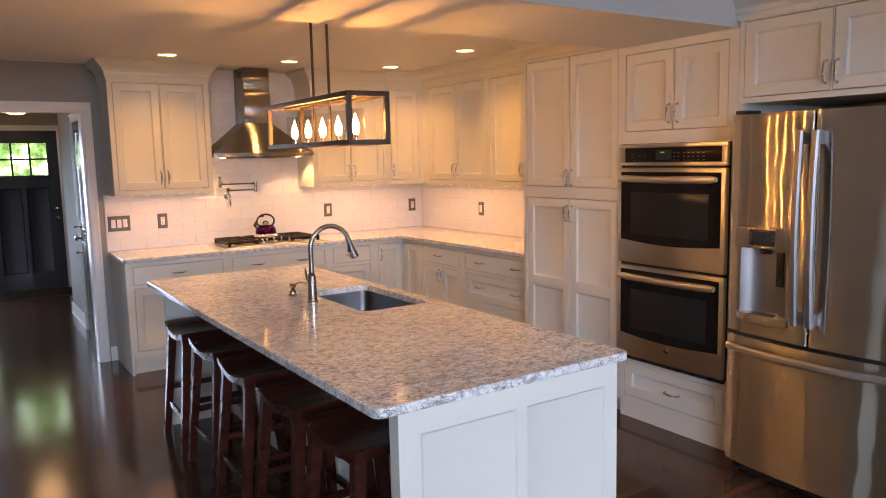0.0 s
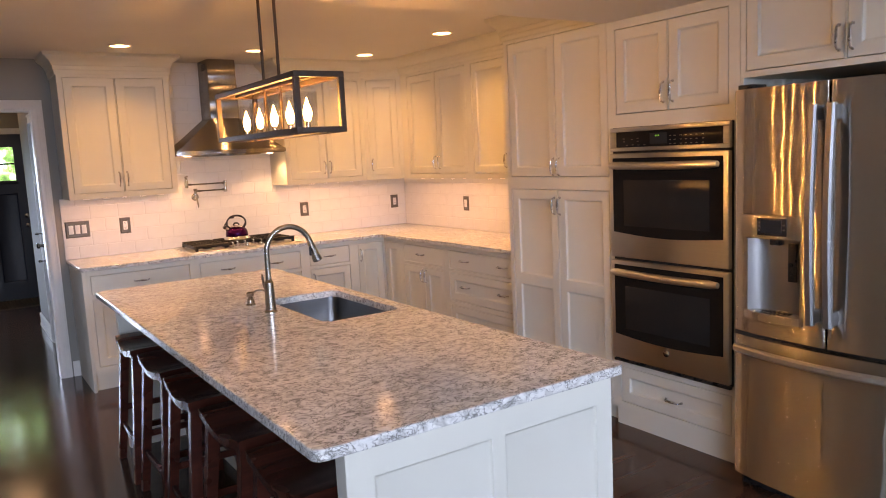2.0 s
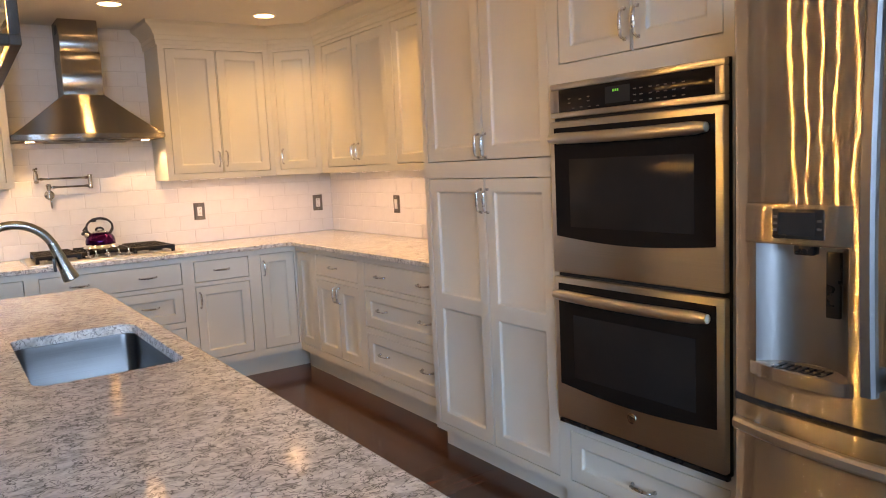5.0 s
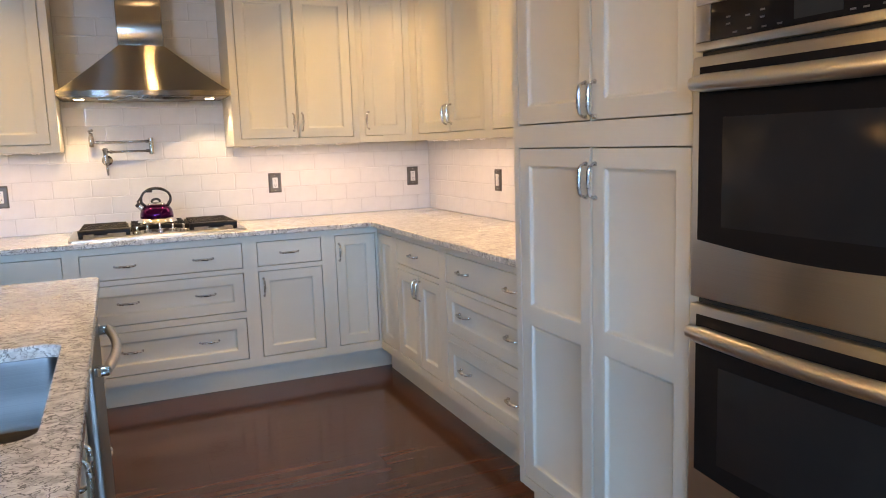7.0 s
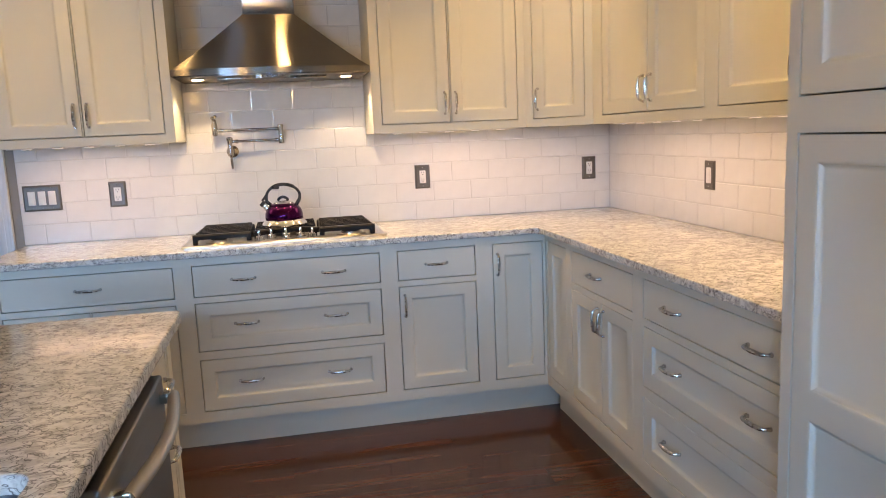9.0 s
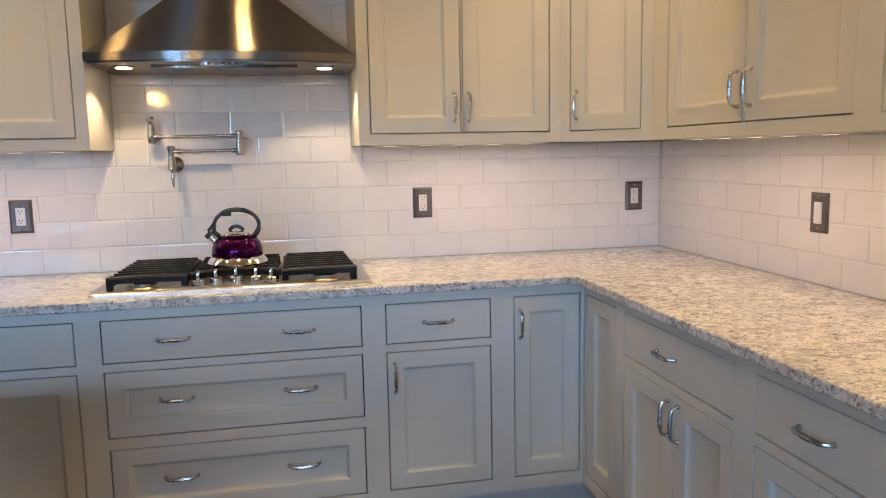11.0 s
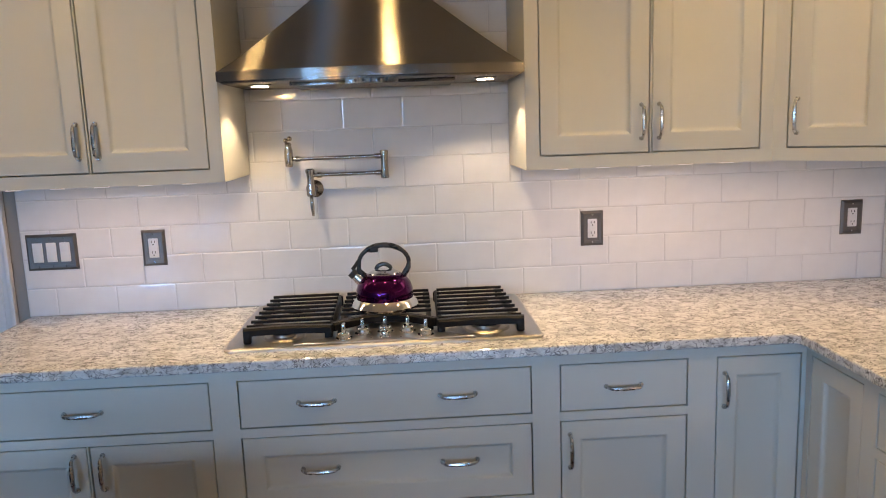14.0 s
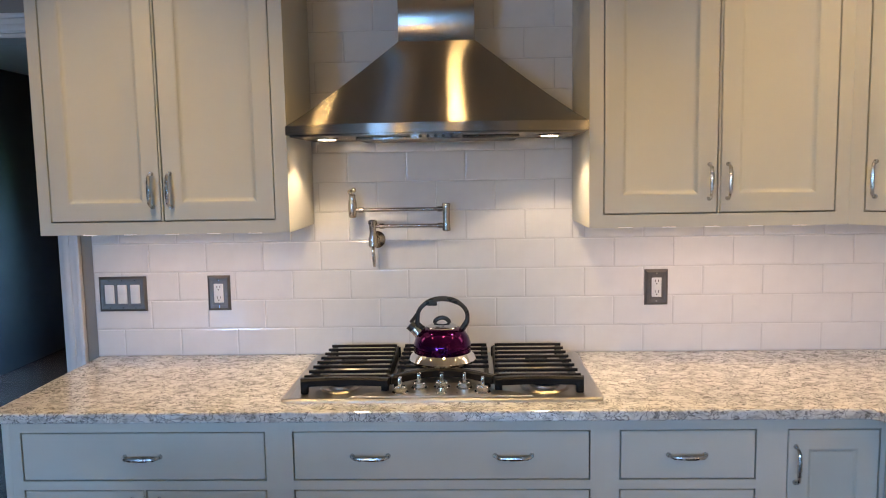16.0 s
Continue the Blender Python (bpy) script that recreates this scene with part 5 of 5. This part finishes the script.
# ---- switch and socket plates ----
def plate(m, w, gangs, kind, label):
    root = thing("switch_plate" if kind == "switch" else "socket_plate", label, "switch" if kind == "switch" else "socket", m, "plates on the tiled wall")
    h = 0.125
    bm = bmesh.new()
    rings(bm, [[(i, y, i), (w - i, y, i), (w - i, y, h - i), (i, y, h - i)] for i, y in ((0, 0), (0.001, -0.003), (0.006, -0.006), (0.009, -0.0085), (0.017, -0.0075), (0.018, -0.006))])
    pl = part("plate", bm, PLATESTEEL, root)
    gw = 0.046
    gx = [w / 2 + (i - (gangs - 1) / 2) * gw for i in range(gangs)]
    for x in gx:
        part("rocker" if kind == "switch" else "insert", box(x - 0.0165, x + 0.0165, -0.0105, -0.005, 0.029, h - 0.029, 0.0015), WHITEPLASTIC, root, "white plastic insert")
        for z in (0.014, h - 0.014):
            bm = bmesh.new()
            lathe(bm, [(0.0028, 0), (0.0028, 0.0012)], seg=10)
            bmesh.ops.rotate(bm, verts=bm.verts, matrix=Matrix.Rotation(radians(90), 3, "X"))
            part("screw", bm, CHROME, pl, "", (x, -0.0078, z))
        if kind == "socket":
            for z in (0.044, h - 0.044):
                for dx in (-0.006, 0.005):
                    part("slot", box(x + dx, x + dx + 0.002, -0.0112, -0.0100, z, z + 0.008), BLACKPLASTIC, pl)
                part("slot", box(x - 0.002, x + 0.002, -0.0112, -0.0100, z - 0.008, z - 0.004), BLACKPLASTIC, pl)
            part("reset_button", box(x - 0.010, x + 0.010, -0.0115, -0.0104, h / 2 - 0.005, h / 2 + 0.005), WHITEPLASTIC, pl)
        else:
            part("rocker_edge", box(x - 0.014, x + 0.014, -0.0115, -0.0104, h / 2 - 0.001, h - 0.032, 0.0005), WHITEPLASTIC, pl)


yt = BACK - 0.0102
plate(pose(2.002, yt, 1.077), 0.172, 3, "switch", "nickel triple switch plate with white rockers on tile")
plate(pose(2.393, yt, 1.077), 0.081, 1, "socket", "nickel socket plate with white outlet on tile")
plate(pose(3.926, yt, 1.080), 0.081, 1, "socket", "nickel socket plate with white outlet on tile")
plate(pose(4.872, yt, 1.080), 0.081, 1, "socket", "nickel socket plate with white outlet on tile")
plate(pose(RIGHT - 0.0102, 6.962, 1.078, 0, 0, -90), 0.081, 1, "switch", "nickel single switch plate with white rocker on tile")


# ---- island fittings ----
def sink():
    root = thing("sink", "undermount stainless steel sink in the island worktop", "sink")
    x0, x1, y0, y1 = SINK
    o = rrect(x0 - 0.002, x1 + 0.002, y0 - 0.002, y1 + 0.002, 0.047)
    bm = bmesh.new()
    rows = rings(bm, [[(x, y, z) for x, y in offset(o, i)] for i, z in ((-0.02, 0.8805), (0, 0.8805), (0.002, 0.86), (0.006, 0.73), (0.014, 0.712), (0.034, 0.702), (0.12, 0.698))], True, False)
    bm.faces.new(rows[-1])
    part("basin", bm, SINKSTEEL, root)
    bm = bmesh.new()
    lathe(bm, [(0.045, 0.0), (0.044, 0.004), (0.034, 0.002), (0.030, -0.002)], ((x0 + x1) / 2, (y0 + y1) / 2 + 0.05, 0.698), 24)
    part("drain", bm, CHROME, root)


sink()


def faucet():
    root = thing("faucet", "brushed nickel gooseneck pull-down faucet on the island", "tap", pose(2.425, 4.838, COUNTER + 0.0003))
    bm = bmesh.new()
    lathe(bm, [(0.030, 0), (0.030, 0.004), (0.024, 0.010), (0.023, 0.05), (0.0205, 0.13), (0.021, 0.136), (0.016, 0.142), (0.013, 0.15)], seg=24)
    part("base", bm, NICKEL, root)
    bm = bmesh.new()
    c = (0.108, 0, 0.270)
    pts = [(0, 0, 0.14), (0, 0, 0.20)] + arc(c, 0.108, 180, 25, 22)
    tube(bm, pts, 0.0125, 14)
    part("neck", bm, NICKEL, root)
    end = Vector(pts[-1])
    d = Vector((0.35, 0, -0.94)).normalized()
    bm = bmesh.new()
    tube(bm, [end - d * 0.004, end + d * 0.012, end + d * 0.03, end + d * 0.075, end + d * 0.112, end + d * 0.116], [0.013, 0.0145, 0.0150, 0.0180, 0.0235, 0.021], 18)
    head = part("spray_head", bm, NICKEL, root)
    bm = bmesh.new()
    bx(bm, -0.004, 0.004, -0.007, 0.007, -0.02, 0.02, 0.002)
    part("button", bm, BLACKPLASTIC, head, "black spray button", (end.x - 0.002, -0.016, end.z - 0.06))
    bm = bmesh.new()
    tube(bm, [(0, 0.018, 0.085), (0, 0.032, 0.09), (-0.004, 0.052, 0.112), (-0.006, 0.060, 0.145), (-0.006, 0.062, 0.165)], [0.011, 0.008, 0.006, 0.0065, 0.004], 10)
    part("lever", bm, NICKEL, root)


faucet()
sd = thing("soap_dispenser", "brushed nickel soap dispenser beside the faucet", "soap dispenser", pose(2.412, 5.066, COUNTER + 0.0003))
bm = bmesh.new()
lathe(bm, [(0.024, 0), (0.024, 0.004), (0.018, 0.010), (0.017, 0.026), (0.012, 0.032), (0.010, 0.040), (0.016, 0.044), (0.019, 0.060), (0.010, 0.066)], seg=20)
part("pump", bm, NICKEL, sd)
bm = bmesh.new()
tube(bm, [(0.010, 0, 0.056), (0.030, -0.004, 0.066), (0.055, -0.008, 0.068), (0.075, -0.012, 0.056)], [0.006, 0.0055, 0.0055, 0.005], 10)
part("nozzle", bm, NICKEL, sd)


def dishwasher():
    root = thing("dishwasher", "stainless steel dishwasher built into the island", "dishwasher", pose(2.910, DW[0], 0, 0, 0, 90))
    w = DW[1] - DW[0]
    part("body", box(0.004, w - 0.004, 0.004, 0.02, 0.10, 0.866), BLACKPLASTIC, root)
    d = part("door", box(0.004, w - 0.004, -0.030, 0.004, 0.115, 0.836, 0.006, 3), DISHSTEEL, root)
    part("control_edge", box(0.006, w - 0.006, -0.008, 0.004, 0.838, 0.866, 0.002), BLACKPLASTIC, root)
    bm = bmesh.new()
    n = 16
    tube(bm, [(0.045 + (w - 0.09) * k / n, -0.058 - 0.026 * math.sin(math.pi * k / n), 0.795) for k in range(n + 1)], 0.014, 14)
    h = part("handle", bm, STEEL, d, "curved brushed steel bar handle")
    for x in (0.052, w - 0.052):
        part("handle_post", box(x - 0.014, x + 0.014, -0.066, -0.024, 0.782, 0.808, 0.004), CHROME, h)


dishwasher()


# ---- counter stools ----
def stool():
    root = thing("counter_stool", "dark cherry wooden saddle stool tucked under the island", "stool", pose(0, 0, 0), "stools along the island")
    L, D, zt, th = 0.43, 0.335, 0.695, 0.042
    bm = bmesh.new()
    nx, ny = 8, 18
    top, bot = {}, {}
    for i in range(nx + 1):
        for j in range(ny + 1):
            u, v = -1 + 2 * i / nx, -1 + 2 * j / ny
            x, y = u * D / 2 * (1 - 0.03 * v * v), v * L / 2
            sag = -0.036 * math.cos(v * math.pi / 2) ** 1.3
            edge = 0.004 * (abs(u) ** 8 + abs(v) ** 8)
            top[i, j] = bm.verts.new((x, y, zt + sag - edge))
            bot[i, j] = bm.verts.new((x * 0.985, y * 0.99, zt + sag * 0.78 - th))
    for i in range(nx):
        for j in range(ny):
            bm.faces.new((top[i, j], top[i + 1, j], top[i + 1, j + 1], top[i, j + 1]))
            bm.faces.new((bot[i, j], bot[i, j + 1], bot[i + 1, j + 1], bot[i + 1, j]))
    for i in range(nx):
        for j in (0, ny):
            bm.faces.new((top[i, j], top[i + 1, j], bot[i + 1, j], bot[i, j]))
    for j in range(ny):
        for i in (0, nx):
            bm.faces.new((top[i, j], top[i, j + 1], bot[i, j + 1], bot[i, j]))
    part("seat", bm, STOOLWOOD, root, "scooped saddle seat", smooth=50)

    def at(sx, sy, z):
        k = 1 - z / 0.66
        return Vector((sx * (0.125 + 0.062 * k), sy * (0.165 + 0.045 * k), z))
    for sx in (-1, 1):
        for sy in (-1, 1):
            bm = bmesh.new()
            loops = []
            for z, h in ((0.0, 0.0165), (0.004, 0.0185), (0.35, 0.0205), (0.655, 0.0225)):
                c = at(sx, sy, z)
                loops.append([(c.x + a * h, c.y + b * h, c.z) for a, b in ((-1, -1), (1, -1), (1, 1), (-1, 1))])
            rings(bm, loops)
            bmesh.ops.bevel(bm, geom=[e for e in bm.edges if abs((e.verts[0].co - e.verts[1].co).normalized().z) > 0.8], offset=0.003, segments=2, affect="EDGES")
            part("leg", bm, STOOLWOOD, root)

    def rail(a, b, h, w):
        bm = bmesh.new()
        d = (b - a).normalized()
        s = Vector((-d.y, d.x, 0)).normalized()
        loops = [[p + s * w * i + Vector((0, 0, h * j)) for i, j in ((-1, -1), (1, -1), (1, 1), (-1, 1))] for p in (a, b)]
        rings(bm, loops)
        bmesh.ops.bevel(bm, geom=list(bm.edges), offset=0.002, segments=1, affect="EDGES")
        part("stretcher", bm, STOOLWOOD, root)
    for sx in (-1, 1):
        rail(at(sx, -1, 0.20), at(sx, 1, 0.20), 0.015, 0.009)
    for sy in (-1, 1):
        rail(at(-1, sy, 0.29), at(1, sy, 0.29), 0.015, 0.009)
    for sx in (-1, 1):
        a, b = at(sx, -1, 0.632), at(sx, 1, 0.632)
        rail(a, b, 0.020, 0.010)
    return root


first = stool()
ST_X, ST_Y = 2.11, 3.665
first.matrix_basis = pose(ST_X, ST_Y, 0)
for k in range(1, 5):
    copy_thing(first, pose(ST_X + (0.004, -0.006, 0.003, -0.008)[k - 1], ST_Y + 0.518 * k, 0, 0, 0, (1.0, -1.5, 0.8, -1.0)[k - 1]))


# ---- lantern over the island ----
def lantern():
    root = thing("lantern_chandelier", "bronze open frame lantern with five lit candle bulbs over the island", "lamp", pose(2.452, 4.692, 0, 0, 0, -1.2))
    hx, hy, z0, z1, b = 0.100, 0.495, 1.689, 1.914, 0.011
    for sx in (-1, 1):
        for z in (z0, z1):
            part("frame_bar", box(sx * (hx - b) - b, sx * (hx - b) + b, -hy, hy, z if z == z0 else z - 2 * b, z + 2 * b if z == z0 else z, 0.002), BRONZE, root)
        for sy in (-1, 1):
            part("frame_post", box(sx * (hx - b) - b + 0.0005, sx * (hx - b) + b - 0.0005, sy * (hy - b) - b + 0.0005, sy * (hy - b) + b - 0.0005, z0 + 2 * b, z1 - 2 * b, 0.001), BRONZE, root)
    for sy in (-1, 1):
        for z in (z0, z1 - 2 * b):
            part("frame_bar", box(-hx + 2 * b, hx - 2 * b, sy * (hy - b) - b, sy * (hy - b) + b, z, z + 2 * b, 0.002), BRONZE, root)
    part("candle_bar", box(-0.014, 0.014, -hy + 2 * b, hy - 2 * b, z0 + 0.004, z0 + 0.014, 0.002), BRONZE, root)
    part("top_bar", box(-0.010, 0.010, -hy + 2 * b, hy - 2 * b, z1 - 0.018, z1 - 0.004, 0.002), BRONZE, root)
    for y in (-0.092, 0.092):
        bm = bmesh.new()
        tube(bm, [(0, y, z0 + 0.012), (0, y, 2.2), (0, y, CEIL - 0.018)], 0.0065, 10)
        part("hanging_rod", bm, BRONZE, root)
    part("canopy", box(-0.06, 0.06, -0.16, 0.16, CEIL - 0.024, CEIL - 0.001, 0.004), BRONZE, root)
    for k in range(5):
        y = -0.36 + 0.18 * k
        bm = bmesh.new()
        lathe(bm, [(0.044, 0), (0.044, 0.005), (0.014, 0.008), (0.014, 0.012)], (0, y, z0 + 0.014), 20)
        cup = part("candle_cup", bm, BRONZE, root)
        bm = bmesh.new()
        lathe(bm, [(0.0105, 0), (0.0105, 0.026)], (0, y, z0 + 0.024), 14)
        part("candle_sleeve", bm, BRONZE, cup)
        bm = bmesh.new()
        lathe(bm, [(0.041, 0.006), (0.041, 0.145), (0.0385, 0.145), (0.0385, 0.006)], (0, y, z0 + 0.016), 24, False)
        g = part("glass_chimney", bm, CHIMNEYGLASS, cup, "clear glass cylinder")
        g.visible_shadow = False
        bm = bmesh.new()
        lathe(bm, [(0.008, 0), (0.013, 0.011), (0.0165, 0.026), (0.0155, 0.040), (0.010, 0.057), (0.0045, 0.074), (0.001, 0.088)], (0, y, z0 + 0.050), 14)
        part("bulb", bm, BULBGLOW, cup, "lit candle bulb")


lantern()

# ---- recessed downlights ----
dl = thing("downlight", "lit recessed ceiling downlight with white trim ring", "lamp", pose(2.367, 7.166, CEIL), "recessed downlights")
bm = bmesh.new()
lathe(bm, [(0.076, 0.0), (0.076, -0.004), (0.064, -0.006), (0.062, -0.002)], seg=32)
part("trim_ring", bm, TRIMWHITE, dl)
bm = bmesh.new()
lathe(bm, [(0.0625, -0.0012), (0.0625, -0.0035)], seg=32)
part("lens", bm, LENSGLOW, dl, "lit frosted lens")
spots = [(2.367, 7.166), (3.324, 7.175), (4.269, 7.192), (4.275, 6.065)]
for x, y in spots[1:]:
    copy_thing(dl, pose(x, y, CEIL))
for x, y in spots:
    lamp = area("downlight_lamp", look((x, y, CEIL - 0.012), (x, y + 0.0001, 0)), 0.10, 0.10, DOWN, WARM, 118)
    lamp.data.shape = "DISK"

# strips under the wall units
strip_glow = glow("lit led strip", (1.0, 0.82, 0.80), 3.0)


def strip(m, w):
    root = thing("under_cabinet_light", "slim lit led bar under the wall units", "lamp", m, "bars under the wall units")
    part("housing", box(-w / 2, w / 2, -0.012, 0.012, -0.004, 0.0, 0.001), TRIMWHITE, root)
    for k in range(5):
        x = (k - 2) * w / 5.2
        part("lens", box(x - 0.02, x + 0.02, -0.006, 0.006, -0.0052, -0.0038), strip_glow, root, "lit lens")


strip(pose(2.395, UP_Y + 0.06, UZ0), 0.68)
strip(pose(4.06, UP_Y + 0.06, UZ0), 0.68)
strip(pose(UP_X + 0.06, 6.84, UZ0, 0, 0, -90), 0.80)
strip(pose(UP_X + 0.06, 5.90, UZ0, 0, 0, -90), 0.74)
for x0, x1 in ((2.05, 2.74), (3.72, 4.40)):
    area("under_cabinet_strip", look(((x0 + x1) / 2, UP_Y + 0.10, UZ0 - 0.006), ((x0 + x1) / 2, UP_Y + 0.14, 0)), x1 - x0, 0.08, UNDER, LED, 170)
area("under_cabinet_strip", look((4.69, 7.60, UZ0 - 0.006), (4.72, 7.63, 0)), 0.25, 0.08, UNDER * 0.5, LED, 170)
for y0, y1 in ((6.42, 7.25), (5.52, 6.28)):
    area("under_cabinet_strip", look((UP_X + 0.10, (y0 + y1) / 2, UZ0 - 0.006), (UP_X + 0.14, (y0 + y1) / 2, 0)), y1 - y0, 0.08, UNDER, LED, 170)

# ---- small repeated pieces last: wall tiles and floor boards ----
TW, TH, TZ = 0.2043, 0.1021, 0.909
JOINT = 0.0018
tile_cache = {}


def tile_mesh(w, h):
    key = (round(w, 3), round(h, 3))
    if key not in tile_cache:
        bm = bmesh.new()
        e, dpt = min(0.0050, w * 0.3, h * 0.3), 0.0014
        loops = []
        for i, y in ((e, -0.0085), (e * 0.35, -0.0085 + dpt * 0.35), (0, -0.0085 + dpt), (0, 0)):
            loops.append([(i, y, i), (w - i, y, i), (w - i, y, h - i), (i, y, h - i)])
        rows = rings(bm, loops, True, False)
        bm.faces.new(rows[0])
        tile_cache[key] = mesh_of("tile", bm, TILE, 0)
    return tile_cache[key]


def tile_field(parent, m, w, spans, x_start):
    """Running bond across 0..w; spans(x) gives the height at which the tiling stops. x along, z up."""
    tilt = random.Random(5)
    for r in range(16):
        z0 = TZ + r * TH
        x = x_start - (TW / 2 if r % 2 else 0)
        while x < w:
            for a, b, ztop in (spans if z0 + TH > UZ0 else [(0.0, w, CEIL)]):
                x0, x1 = max(x, a), min(x + TW, b)
                zb, zt = max(z0, COUNTER + 0.001), min(z0 + TH, ztop)
                if x1 - x0 > 0.012 and zt - zb > 0.012:
                    ob = new("tile", tile_mesh(x1 - x0 - JOINT, zt - zb - JOINT))
                    ob.parent = parent
                    ob.matrix_basis = m @ pose(x0 + JOINT / 2, 0, zb + JOINT / 2, tilt.uniform(-0.22, 0.22), 0, tilt.uniform(-0.16, 0.16))
            x += TW


bs1 = structure("backsplash_north", box(1.984, RIGHT - 0.002, BACK - 0.0080, BACK, COUNTER + 0.0005, 1.3785), GROUT, "glazed white subway tile behind the cooktop", "tiled wall")
structure("backsplash_hood", box(2.7795, 3.6785, BACK - 0.0080, BACK - 0.0002, 1.3790, CEIL - 0.001), GROUT, "pale grout behind the hood tiling", "tiled wall")
tile_field(bs1, pose(1.984, BACK - 0.0015, 0), RIGHT - 1.984 - 0.010, [(0.0, 2.779 - 1.984, UZ0 - 0.001), (2.781 - 1.984, 3.677 - 1.984, CEIL - 0.003), (3.679 - 1.984, RIGHT - 1.984 - 0.010, UZ0 - 0.001)], 2.084 - 1.984 - TW)
bs2 = structure("backsplash_east", box(RIGHT - 0.0080, RIGHT, 5.456, BACK - 0.0081, COUNTER + 0.0005, 1.3785), GROUT, "glazed white subway tile on the side wall", "tiled wall")
tile_field(bs2, pose(RIGHT - 0.0015, BACK - 0.010, 0, 0, 0, -90), BACK - 0.010 - 5.456, [(0.0, BACK - 0.010 - 5.456, UZ0 - 0.001)], -0.09)

# oak boards, running across the room; the nearest are parts, the rest one sheet
BW = 0.0826
rng = random.Random(11)
floor_ob = bpy.data.objects["floor"]
board_cache = {}
rest = bmesh.new()


def board_mesh(length):
    key = round(length, 2)
    if key not in board_cache:
        board_cache[key] = mesh_of("board", board_bm(key), FLOORWOOD, 0)
    return board_cache[key]


def board_bm(length, bm=None, at=(0, 0)):
    bm = bm or bmesh.new()
    ox, oy = at
    loops = [[(ox + i, oy + i, z), (ox + length - 0.0005 - i, oy + i, z), (ox + length - 0.0005 - i, oy + BW - 0.0005 - i, z), (ox + i, oy + BW - 0.0005 - i, z)] for i, z in ((0, -0.013), (0, 0.0))]
    rows = rings(bm, loops, True, False)
    bm.faces.new(rows[-1])
    return bm


y = SOUTH
while y < HALL_END + 0.1:
    x, end = (LEFT, RIGHT) if y < BACK else (HALL_L, RECESS_X)
    first_cut = rng.uniform(0.3, 1.5)
    while x < end - 0.05:
        ln = round(first_cut or rng.uniform(0.9, 2.1), 1)
        first_cut = 0
        ln = ln if x + ln < end - 0.3 else end - x
        near = 2.9 < y < 7.35 and x + ln > 0.4 and x < 4.5
        if near:
            ob = new("board", board_mesh(ln))
            ob.parent = floor_ob
            ob.location = (x, y, 0)
        else:
            board_bm(ln, rest, (x, y))
        x += ln
    y += BW
tagged(part("boards", rest, FLOORWOOD, floor_ob, smooth=0), kind="stuff")
